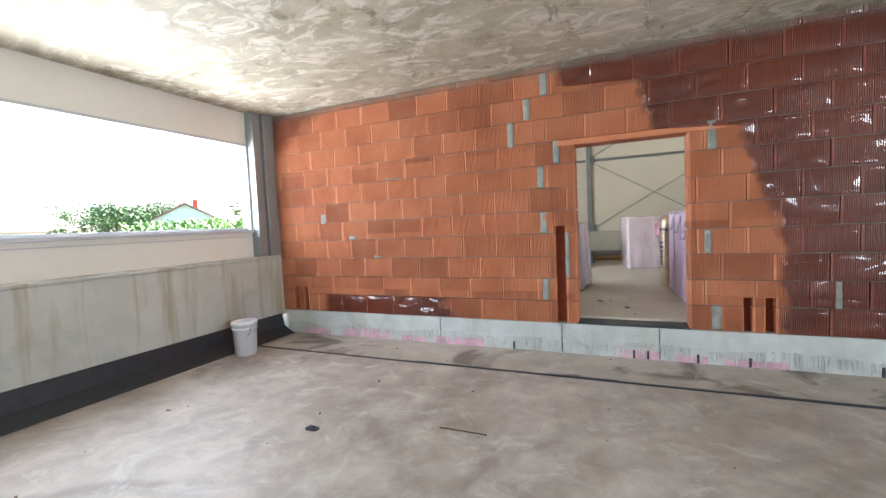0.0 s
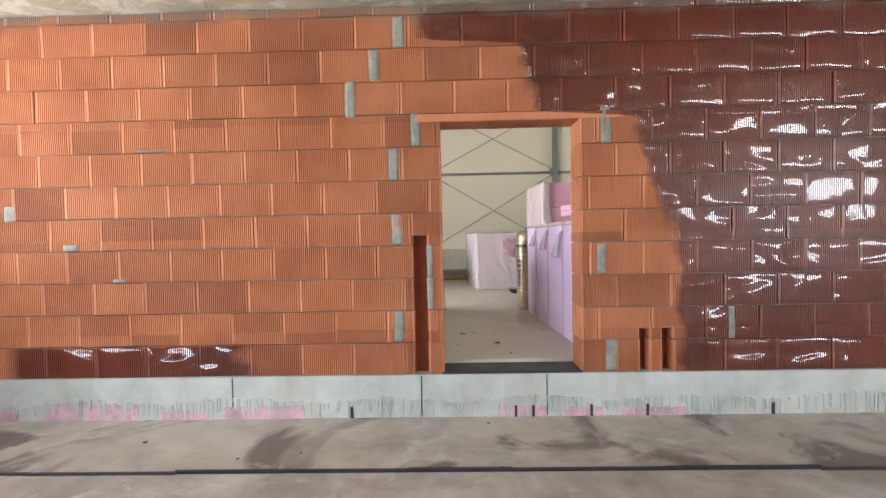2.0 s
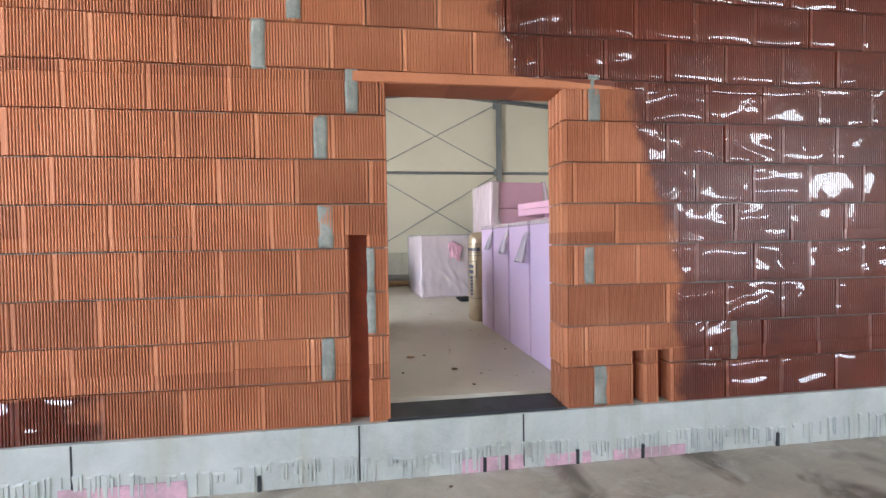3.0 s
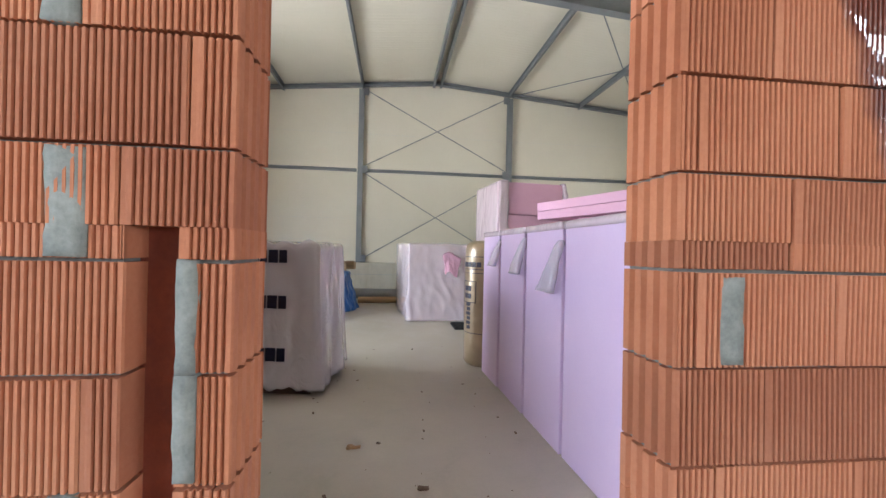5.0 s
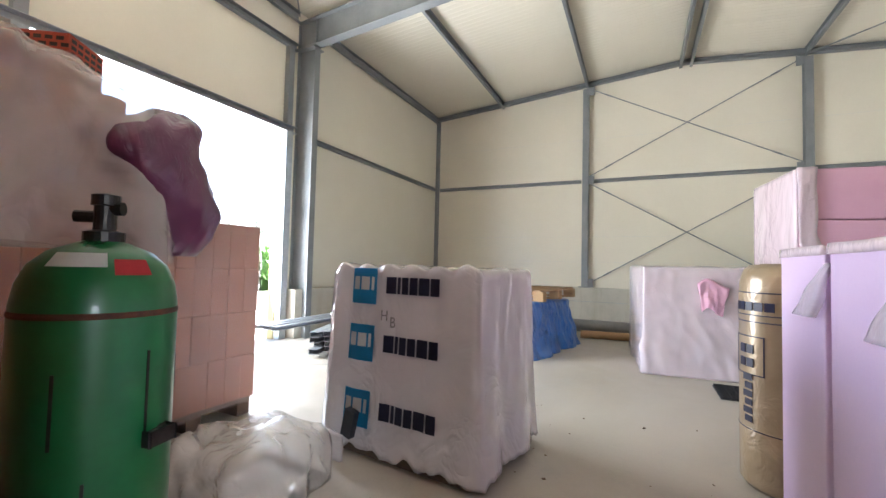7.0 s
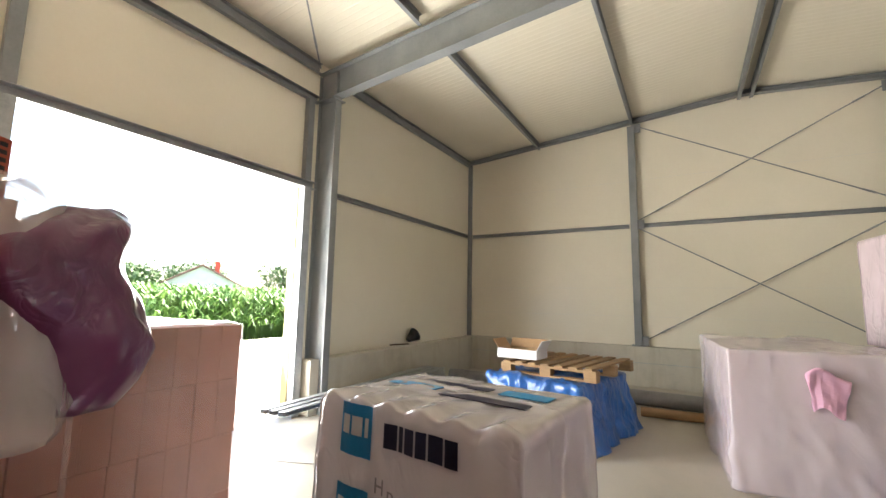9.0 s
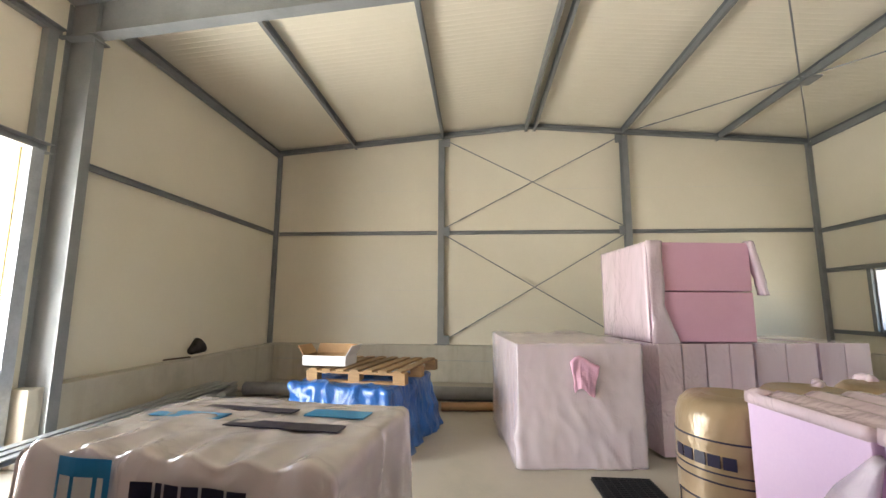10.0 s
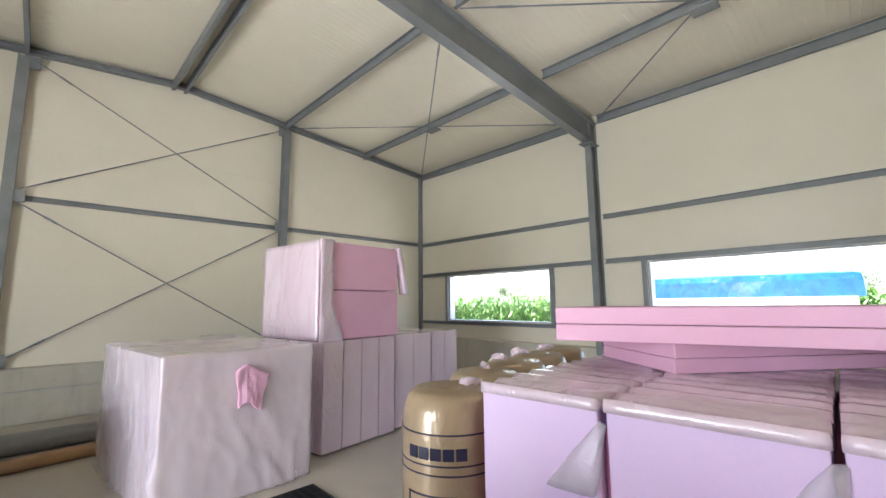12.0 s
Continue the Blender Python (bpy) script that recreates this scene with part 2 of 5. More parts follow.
PLASTER = surface("plain_plaster", (0.42, 0.40, 0.36), (0.54, 0.52, 0.47), 0.9, 1.2, 40, 0.004)
STEEL = surface("grey_primed_steel", (0.19, 0.205, 0.21), (0.27, 0.285, 0.29), 0.45, 3, 50, 0.001, metal=0.15)
GALV = surface("galvanised_steel", (0.30, 0.32, 0.33), (0.46, 0.48, 0.50), 0.4, 9, 40, 0.001, metal=0.6)
FRAME = surface("window_frame_grey", (0.42, 0.44, 0.47), (0.50, 0.52, 0.55), 0.45, 3, 30, 0.001)
BITUMEN = surface("bitumen_membrane", (0.010, 0.012, 0.016), (0.03, 0.034, 0.042), 0.5, 6, 60, 0.006)
XPS = surface("pink_foam_board", (0.72, 0.40, 0.56), (0.78, 0.47, 0.62), 0.65, 2.5, 90, 0.0015, vary=0.06)
# the pink foam with blue skylight mixed into its base colour
XPS_SKY_TINT = surface("sky_tinted_foam_board", (0.66, 0.49, 0.73), (0.74, 0.57, 0.78), 0.5, 1.6, 90, 0.0015, vary=0.06, coat=0.2)
XPS_GAP = surface("shaded_gap_pink", (0.40, 0.12, 0.24), (0.52, 0.18, 0.32), 0.7, 5, 60, 0.002)
WRAP_PINK = film("film_over_pink_foam", (0.72, 0.56, 0.65), (0.80, 0.68, 0.75), 0.16, 6, 0.05)
CLEAR = film("clear_stretch_film", (0.80, 0.74, 0.78), (0.90, 0.86, 0.88), 0.12, 9, 0.02, (1, 1, 0.4), 0.8, 0.34)
WRAP_CLEAR = film("milky_film", (0.58, 0.46, 0.53), (0.68, 0.56, 0.63), 0.12, 16, 0.02)
WRAP_WHITE = film("printed_white_wrap", (0.50, 0.465, 0.47), (0.57, 0.54, 0.545), 0.2, 6, 0.03, (1, 1, 0.3))
CLAY = surface("raw_clay_block", (0.30, 0.115, 0.065), (0.42, 0.175, 0.105), 0.85, 6, 60, 0.003, vary=0.25)
FILM_TERRA = film("shrink_film_on_clay", (0.62, 0.44, 0.38), (0.74, 0.56, 0.50), 0.14, 12, 0.02, (1, 1, 1.6), 0.8, 0.26)
WRAP_TERRA = film("film_over_clay_blocks", (0.40, 0.20, 0.15), (0.50, 0.29, 0.235), 0.3, 9, 0.012, (1, 1, 2.0), 0.4)
FOIL_GOLD = film("bronze_roll_film", (0.30, 0.22, 0.13), (0.44, 0.33, 0.21), 0.34, 12, 0.010, (1, 1, 1), 0.5)
FOIL_GOLD.node_tree.nodes["Principled BSDF"].inputs["Metallic"].default_value = 0.25
TARP = film("blue_tarpaulin", (0.012, 0.085, 0.32), (0.022, 0.14, 0.46), 0.28, 14, 0.04, (1, 1, 0.6), 0.4)
BAG_PURPLE = film("purple_sack", (0.085, 0.018, 0.055), (0.15, 0.036, 0.09), 0.3, 14, 0.02, (1, 1, 0.7), 0.4)
SHEET = film("loose_clear_sheet", (0.68, 0.62, 0.57), (0.84, 0.78, 0.73), 0.15, 6, 0.05, (1, 1, 1), 0.8, 0.42)
GREEN = surface("green_cylinder_paint", (0.004, 0.085, 0.022), (0.008, 0.13, 0.034), 0.36, 4, 30, 0.002, coat=0.2)
DARKMETAL = surface("dark_oily_metal", (0.02, 0.02, 0.018), (0.06, 0.055, 0.05), 0.4, 12, 60, 0.002, metal=0.8)
RUST = surface("rusty_seam", (0.035, 0.016, 0.008), (0.11, 0.035, 0.015), 0.85, 14, 60, 0.003)
REDLBL = surface("red_label", (0.45, 0.02, 0.03), (0.55, 0.03, 0.04), 0.4, 5, 40, 0.001)
PAPER = surface("white_label", (0.68, 0.67, 0.63), (0.76, 0.75, 0.72), 0.6, 5, 40, 0.001)
INKBLUE = surface("cyan_print", (0.02, 0.22, 0.45), (0.03, 0.27, 0.52), 0.35, 4, 40, 0.001)
INKDARK = surface("navy_print", (0.012, 0.012, 0.035), (0.022, 0.022, 0.055), 0.4, 4, 40, 0.001)
INKGREY = surface("pen_scrawl", (0.16, 0.15, 0.15), (0.22, 0.2, 0.2), 0.6, 4, 40, 0.001)
WOOD = surface("pallet_wood", (0.26, 0.155, 0.07), (0.46, 0.30, 0.15), 0.75, 3, 30, 0.004, stretch=(1, 6, 6), vary=0.3)
WOOD_DARK = surface("weathered_wood", (0.06, 0.04, 0.03), (0.13, 0.09, 0.06), 0.85, 5, 30, 0.004)
CARD = surface("corrugated_cardboard", (0.36, 0.22, 0.11), (0.46, 0.30, 0.16), 0.85, 4, 50, 0.002)
CARDWHITE = surface("white_card", (0.68, 0.68, 0.70), (0.76, 0.76, 0.78), 0.6, 4, 50, 0.001)
BUCKET = surface("white_plastic_bucket", (0.62, 0.63, 0.66), (0.74, 0.75, 0.78), 0.35, 5, 30, 0.002)
GRATE = surface("black_grating", (0.02, 0.022, 0.024), (0.05, 0.052, 0.055), 0.5, 8, 50, 0.001, metal=0.5)
REDBRICK = surface("red_brick", (0.30, 0.055, 0.030), (0.42, 0.09, 0.05), 0.85, 7, 60, 0.004)
PVC = surface("grey_pipe", (0.20, 0.20, 0.20), (0.28, 0.28, 0.28), 0.4, 6, 40, 0.001)
YELLOW = surface("yellow_edge_strip", (0.42, 0.33, 0.13), (0.5, 0.4, 0.18), 0.6, 5, 40, 0.001)
GRAVEL = surface("pale_gravel", (0.44, 0.42, 0.37), (0.62, 0.59, 0.53), 0.95, 0.6, 14, 0.03)
GRASS = surface("field_soil_green", (0.045, 0.08, 0.02), (0.10, 0.14, 0.04), 0.95, 0.2, 6, 0.05)
LEAF = surface("maize_leaf", (0.07, 0.16, 0.025), (0.16, 0.28, 0.06), 0.55, 0.6, 3, 0.002)
TREELEAF = surface("tree_leaf", (0.035, 0.075, 0.02), (0.09, 0.15, 0.04), 0.6, 0.5, 3, 0.002)
BARK = surface("bark", (0.08, 0.06, 0.045), (0.16, 0.12, 0.09), 0.9, 4, 20, 0.01)
ROOF = surface("clay_roof_tiles", (0.22, 0.11, 0.085), (0.34, 0.19, 0.15), 0.85, 1.5, 10, 0.01)
HOUSEWALL = surface("white_render", (0.66, 0.65, 0.62), (0.76, 0.75, 0.72), 0.9, 1.5, 12, 0.004)
DARKGLASS = surface("dark_window", (0.02, 0.025, 0.03), (0.04, 0.045, 0.05), 0.1, 2, 10, 0.0)
DEBRIS = surface("crumbs", (0.06, 0.045, 0.035), (0.22, 0.15, 0.10), 0.95, 8, 50, 0.003)
PINKSTRIP = surface("pink_smeared_insulation", (0.30, 0.22, 0.23), (0.68, 0.40, 0.50), 0.85, 7, 50, 0.006)


# ---- building blocks ----
def thing(name, label, category, group="", kind="", m=Matrix()):
    ob = new(name)
    ob.empty_display_size = 0.1
    ob.matrix_basis = m
    return tagged(ob, label, category, group, kind)


def mesh_of(name, bm, material, smooth=False):
    me = bpy.data.meshes.new(name)
    bm.normal_update()
    bm.to_mesh(me)
    bm.free()
    for mt in (material if isinstance(material, (list, tuple)) else [material]):
        me.materials.append(mt)
    if smooth:
        me.polygons.foreach_set("use_smooth", [True] * len(me.polygons))
    return me


def part(name, bm, material, parent=None, label="", smooth=False, m=None):
    ob = new(name, mesh_of(name, bm, material, smooth))
    if parent is not None:
        ob.parent = parent
    if m is not None:
        ob.matrix_basis = m
    if label:
        ob["label"] = label
    return ob


def structure(name, bm, material, label, category, smooth=False):
    return tagged(part(name, bm, material, smooth=smooth), label, category, "", "structure")


def box(bm, x0, y0, z0, x1, y1, z1, bevel=0.0, m=None):
    r = bmesh.ops.create_cube(bm, size=1.0)
    vs = r["verts"]
    for v in vs:
        v.co = Vector(((x0 + x1) / 2 + v.co.x * (x1 - x0), (y0 + y1) / 2 + v.co.y * (y1 - y0), (z0 + z1) / 2 + v.co.z * (z1 - z0)))
        if m is not None:
            v.co = m @ v.co
    if bevel:
        es = list({e for v in vs for e in v.link_edges})
        bmesh.ops.bevel(bm, geom=es, offset=bevel, segments=2, profile=0.5, affect="EDGES")
    return bm


def one_box(*a, **k):
    return box(bmesh.new(), *a, **k)


def prism(bm, pts, z0, z1):
    """A closed outline in x, y raised from z0 to z1."""
    lo = [bm.verts.new((x, y, z0)) for x, y in pts]
    hi = [bm.verts.new((x, y, z1)) for x, y in pts]
    n = len(pts)
    for i in range(n):
        bm.faces.new((lo[i], lo[(i + 1) % n], hi[(i + 1) % n], hi[i]))
    bm.faces.new(hi)
    bm.faces.new(lo[::-1])
    return bm


def rod(bm, a, b, r, seg=8, r2=None):
    a, b = Vector(a), Vector(b)
    d = b - a
    q = d.to_track_quat("Z", "Y").to_matrix()
    r2 = r if r2 is None else r2
    lo, hi = [], []
    for i in range(seg):
        t = 2 * math.pi * i / seg
        o = q @ Vector((math.cos(t), math.sin(t), 0))
        lo.append(bm.verts.new(a + o * r))
        hi.append(bm.verts.new(b + o * r2))
    for i in range(seg):
        bm.faces.new((lo[i], lo[(i + 1) % seg], hi[(i + 1) % seg], hi[i]))
    bm.faces.new(hi)
    bm.faces.new(lo[::-1])
    return bm


def lathe(bm, prof, seg=32, centre=(0, 0)):
    """Rings of (radius, height), closed at both ends."""
    rings = []
    for r, z in prof:
        rings.append([bm.verts.new((centre[0] + r * math.cos(2 * math.pi * i / seg), centre[1] + r * math.sin(2 * math.pi * i / seg), z)) for i in range(seg)])
    for a, b in zip(rings, rings[1:]):
        for i in range(seg):
            bm.faces.new((a[i], a[(i + 1) % seg], b[(i + 1) % seg], b[i]))
    bm.faces.new(rings[-1])
    bm.faces.new(rings[0][::-1])
    return bm


def soft_box(x0, y0, z0, x1, y1, z1, step=0.08, amp=0.02, scale=3.0, rnd=0.05, seed=0.0, flare=0.0, shape=None, crease=0.0, pleat=5.0):
    """A box of fine faces with rounded corners, pushed about like film or cloth over a load."""
    bm = bmesh.new()
    nx, ny, nz = (max(2, int((b - a) / step)) for a, b in ((x0, x1), (y0, y1), (z0, z1)))
    made = {}

    def vert(i, j, k):
        if (i, j, k) not in made:
            p = Vector((x0 + (x1 - x0) * i / nx, y0 + (y1 - y0) * j / ny, z0 + (z1 - z0) * k / nz))
            c = Vector((min(max(p.x, x0 + rnd), x1 - rnd), min(max(p.y, y0 + rnd), y1 - rnd), min(p.z, z1 - rnd)))
            d = p - c
            nrm = d.normalized() if d.length > 1e-6 else Vector((0, 0, 1))
            if d.length > rnd:
                p = c + nrm * rnd
            h = noise.fractal(Vector((p.x * scale + seed, p.y * scale, p.z * scale * 0.6)), 0.7, 2.0, 3)
            p += nrm * h * amp
            if crease:
                q = Vector((p.x * pleat + p.z * 1.6 + seed * 3, p.y * pleat - p.z * 1.1, p.z * pleat * 0.35 + seed))
                q += 0.6 * noise.noise_vector(q * 0.7)
                ridge = (1 - min(1.0, abs(noise.noise(q)) * 2.2)) ** 2 * max(0.0, 0.35 + noise.noise(q * 0.45 + Vector((7, 3, 1))))
                p += nrm * (ridge * crease)
            if flare:
                f = flare * (1 - k / nz) ** 2 * (1 + 1.2 * noise.noise(Vector((p.x * 5 + seed, p.y * 5, 0))))
                p += Vector((nrm.x, nrm.y, 0)) * f
            if shape:
                p = shape(p, i / nx, j / ny, k / nz)
            made[i, j, k] = bm.verts.new(p)
        return made[i, j, k]

    for k in range(nz):
        for i in range(nx):
            bm.faces.new((vert(i, 0, k), vert(i + 1, 0, k), vert(i + 1, 0, k + 1), vert(i, 0, k + 1)))
            bm.faces.new((vert(i + 1, ny, k), vert(i, ny, k), vert(i, ny, k + 1), vert(i + 1, ny, k + 1)))
        for j in range(ny):
            bm.faces.new((vert(0, j + 1, k), vert(0, j, k), vert(0, j, k + 1), vert(0, j + 1, k + 1)))
            bm.faces.new((vert(nx, j, k), vert(nx, j + 1, k), vert(nx, j + 1, k + 1), vert(nx, j, k + 1)))
    for i in range(nx):
        for j in range(ny):
            bm.faces.new((vert(i, j, nz), vert(i + 1, j, nz), vert(i + 1, j + 1, nz), vert(i, j + 1, nz)))
            bm.faces.new((vert(i, j + 1, 0), vert(i + 1, j + 1, 0), vert(i + 1, j, 0), vert(i, j, 0)))
    return bm


def holed(bm, axis, a0, a1, z0, z1, t0, t1, holes):
    """A wall of thickness t0..t1 along x (axis 'x') or y, with square holes (a0, a1, z0, z1) right through it."""
    cuts = sorted({a0, a1, *[h[0] for h in holes], *[h[1] for h in holes]})
    cuts = [c for c in cuts if a0 <= c <= a1]
    for p, q in zip(cuts, cuts[1:]):
        spans, z = [], z0
        for h in sorted((h for h in holes if h[0] <= p and h[1] >= q), key=lambda h: h[2]):
            if h[2] > z:
                spans.append((z, h[2]))
            z = max(z, h[3])
        if z < z1:
            spans.append((z, z1))
        for u, v in spans:
            if axis == "x":
                box(bm, p, t0, u, q, t1, v)
            else:
                box(bm, t0, p, u, t1, q, v)
    return bm


FLOOR = 0.38          # hall floor above the room's slab
WALL0, WALL1 = 4.945, 5.19
HX0, HX1, HY1 = -4.6, 6.6, 14.62
RIDGE = 0.97
EAVE, TOP = 5.32, 5.80


def roof_z(x):
    return TOP - (TOP - EAVE) * abs(x - RIDGE) / 5.6


# ---- the room: slab, ceiling, outer walls ----
structure("floor_room", one_box(-5.2, -4.0, -0.2, 6.6, 4.10, 0.0), SLAB, "dusty bare concrete slab with trodden dirt and pale smears", "floor")
structure("floor_strip", one_box(-5.2, 4.13, -0.2, 6.6, 5.0, -0.012), SLAB_STRIP, "damp concrete strip along the foot of the block wall", "floor")
bm = bmesh.new()
x = -4.7
while x < 6.0:
    w = random.uniform(0.5, 1.1)
    dy = random.uniform(-0.015, 0.015)
    box(bm, x, 4.098 + dy, -0.03, x + w, 4.122 + dy, random.uniform(0.006, 0.014))
    x += w - 0.02
structure("floor_joint", bm, BITUMEN, "ragged black membrane edge in the slab joint", "floor joint")
structure("ceiling_room", one_box(-5.4, -4.2, 3.33, 6.8, 5.2, 3.55), CEIL, "raw stained concrete ceiling with formwork marks", "ceiling")
structure("wall_room_west", holed(bmesh.new(), "y", -4.2, 4.95, 1.16, 3.33, -5.17, -5.05, [(-3.6, 4.56, 1.6, 2.84)]), PANEL_ROOM, "white painted sandwich panel wall above a concrete base", "wall")
bm = one_box(-5.17, -4.2, 0.26, -4.85, 4.93, 1.165, bevel=0.012)
structure("wall_base_west", bm, PRECAST, "precast concrete base wall with brown run-off streaks", "wall base")
structure("ledge_cap", one_box(-5.06, -4.2, 1.166, -4.83, 4.90, 1.20, bevel=0.006), PRECAST, "dusty concrete ledge on the base wall", "ledge")
bm = prism(bmesh.new(), [(-4.852, 0.0), (-4.60, 0.0), (-4.66, 0.02), (-4.80, 0.10), (-4.842, 0.29), (-4.852, 0.29)], 0, 9.0)
bmesh.ops.transform(bm, matrix=Matrix(((1, 0, 0, 0), (0, 0, -1, 4.85), (0, 1, 0, 0.001), (0, 0, 0, 1))), verts=bm.verts)
structure("membrane_skirting", bm, BITUMEN, "black bitumen membrane lapped onto the slab", "skirting")
structure("wall_room_south", one_box(-5.2, -4.12, 0, 6.6, -4.0, 3.33), PLASTER, "plain closing wall", "wall")
structure("wall_room_east", holed(bmesh.new(), "y", -4.0, 4.94, 0, 3.33, 6.6, 6.7, [(-3.4, 1.6, 1.5, 2.7)]), PLASTER, "plain wall with a strip window opening", "wall")
bm = one_box(-5.05, 4.58, 1.2, -4.90, 4.72, 3.33, bevel=0.004)
box(bm, -5.04, 4.74, 1.2, -4.86, 4.94, 3.33, bevel=0.004)
structure("corner_post", bm, STEEL, "grey steel corner post beside the window", "post")

wroom = thing("window_1", "wide frameless strip window with grey metal trims", "window", "", "structure")
for nm, b4 in (("window_sill", (-5.19, -3.6, 1.565, -5.0, 4.58, 1.606)), ("window_head", (-5.19, -3.6, 2.834, -5.03, 4.58, 2.87)), ("window_jamb", (-5.19, 4.55, 1.608, -5.03, 4.58, 2.832)), ("window_rail", (-5.15, -3.6, 1.607, -5.10, 4.548, 1.64))):
    part(nm, one_box(*b4, bevel=0.004), FRAME, wroom)
part("panel_joint", one_box(-5.055, -4.2, 1.50, -5.045, 4.5, 1.512), FRAME, wroom)

# plinth under the block wall
bm = bmesh.new()
holed(bm, "x", -5.05, 6.6, -0.1, 0.335, 4.925, 5.19, [])
structure("plinth", bm, PLINTH, "grey rendered concrete plinth with dribbles and slits", "plinth")
bm = bmesh.new()
x = -4.5
while x < 6.4:
    w = random.uniform(0.15, 0.7)
    if random.random() < 0.6:
        box(bm, x, 4.9195, -0.05, x + w, 4.926, random.uniform(0.05, 0.12), bevel=0.002)
    x += w + random.uniform(0.0, 0.25)
structure("insulation_strip", bm, PINKSTRIP, "pink insulation showing through at the plinth's foot", "insulation")
bm = bmesh.new()
for x in (-1.2, 0.14, 0.28, 0.75, 1.2, 2.2, 3.1):
    box(bm, x, 4.914, -0.03, x + 0.02, 4.93, 0.08)
for x in (-2.18, 0.4, -0.62):
    box(bm, x, 4.921, 0.0, x + 0.008, 4.93, 0.33)
structure("plinth_slits", bm, BITUMEN, "dark drainage slits in the plinth", "slit")
bm = bmesh.new()
x = -4.8
while x < 6.5:
    w = random.uniform(0.006, 0.035)
    foot = max(-0.02, random.gauss(0.035, 0.045))
    top = 0.125 + 0.02 * math.sin(x * 5) + random.uniform(0, 0.02)
    # a runnel of render that narrows towards its end
    vs = [bm.verts.new(p) for p in ((x, 4.9165, top), (x + w, 4.9165, top), (x + w * 0.75, 4.9175, foot), (x + w * 0.3, 4.9175, foot), (x, 4.926, top + 0.01), (x + w, 4.926, top + 0.01), (x + w, 4.926, foot - 0.006), (x, 4.926, foot - 0.006))]
    for f in ((0, 3, 2, 1), (0, 1, 5, 4), (1, 2, 6, 5), (2, 3, 7, 6), (3, 0, 4, 7)):
        bm.faces.new([vs[i] for i in f])
    x += w + random.choice((0.0, 0.002, 0.006, 0.02, 0.05))
tagged(structure("mortar_dribbles", bm, PLINTH, "rough mortar dribbles on the plinth", "dribbles"), kind="stuff")

# doorway
DX0, DX1, DZ1 = -0.425, 0.685, 2.385
structure("floor_threshold", one_box(DX0 - 0.02, 4.94, 0.30, DX1 + 0.02, 5.30, 0.352, bevel=0.006), BITUMEN, "black membrane threshold in the doorway", "threshold")
lint = thing("lintel", "long flat clay lintel over the doorway", "lintel", "", "structure")
part("lintel_bar", one_box(-0.62, 4.938, 2.388, 1.02, 5.065, 2.452, bevel=0.006), BRICK, lint)
part("lintel_bar", one_box(-0.62, 5.07, 2.388, 1.02, 5.194, 2.452, bevel=0.006), BRICK, lint)
HOLES = [(DX0, DX1, 0.3, DZ1 + 0.0), (-0.62, 1.02, 2.388, 2.455)]
CHASES = [(-0.665, -0.555, 0.33, 1.475), (1.165, 1.235, 0.33, 0.69), (1.345, 1.42, 0.33, 0.69), (-4.64, -4.57, 0.33, 0.70), (-4.45, -4.38, 0.33, 0.70)]
wall = thing("wall_north", "wall of ribbed orange clay blocks, wet and shiny beside the doorway", "wall", "", "structure")
bm = holed(bmesh.new(), "x", -5.05, 6.6, 0.335, 3.33, 4.974, 5.184, [(DX0 - 0.022, DX1 + 0.022, 0.3, 2.456)] + [(a - 0.02, b + 0.02, c, d + 0.02) for a, b, c, d in CHASES])
part("shaded_mortar_bed", bm, MORTAR_SHADED, wall)
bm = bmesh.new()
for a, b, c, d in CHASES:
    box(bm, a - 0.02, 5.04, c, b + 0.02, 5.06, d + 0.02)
part("chase_back", bm, BRICK_CUT, wall, "clay at the back of cut chases, darker red than the block faces")

# ---- the hall: floor, walls, roof ----
structure("floor_hall", one_box(-4.75, 5.19, 0.0, 6.75, 14.75, FLOOR), HALLFLOOR, "smooth pale power-floated concrete floor", "floor")
bm = bmesh.new()
for x0, y0, x1, y1 in ((-4.5, 8.05, -2.2, 8.95),):
    d = (Vector((x1, y1, 0)) - Vector((x0, y0, 0))).normalized()
    n = Vector((-d.y, d.x, 0)) * 0.006
    vs = [bm.verts.new(p) for p in (Vector((x0, y0, FLOOR + 0.003)) - n, Vector((x1, y1, FLOOR + 0.003)) - n, Vector((x1, y1, FLOOR + 0.003)) + n, Vector((x0, y0, FLOOR + 0.003)) + n)]
    bm.faces.new(vs)
structure("floor_saw_cut", bm, BITUMEN, "thin dark saw cut in the floor", "floor joint")
GATE = (6.64, 9.46, FLOOR - 0.4, 3.40)
LOWZ = 1.09
structure("wall_hall_west", holed(bmesh.new(), "y", 5.19, 14.75, FLOOR - 0.4, 5.5, -4.72, HX0, [GATE]), PANEL, "cream painted sandwich panel wall with a gate opening", "wall")
W1, W2 = (10.79, 13.56, 1.50, 2.55), (5.6, 8.97, 1.50, 2.55)
structure("wall_hall_east", holed(bmesh.new(), "y", 5.19, 14.75, FLOOR - 0.4, 5.5, HX1, HX1 + 0.12, [W1, W2]), PANEL, "cream painted sandwich panel wall with strip windows", "wall")
bm = bmesh.new()
prof = [(HX0 - 0.12, FLOOR - 0.4), (HX1 + 0.12, FLOOR - 0.4), (HX1 + 0.12, 5.36), (RIDGE, TOP + 0.05), (HX0 - 0.12, 5.36)]
prism(bm, prof, 0, 0.12)
bmesh.ops.transform(bm, matrix=Matrix(((1, 0, 0, 0), (0, 0, -1, HY1 + 0.12), (0, 1, 0, 0), (0, 0, 0, 1))), verts=bm.verts)
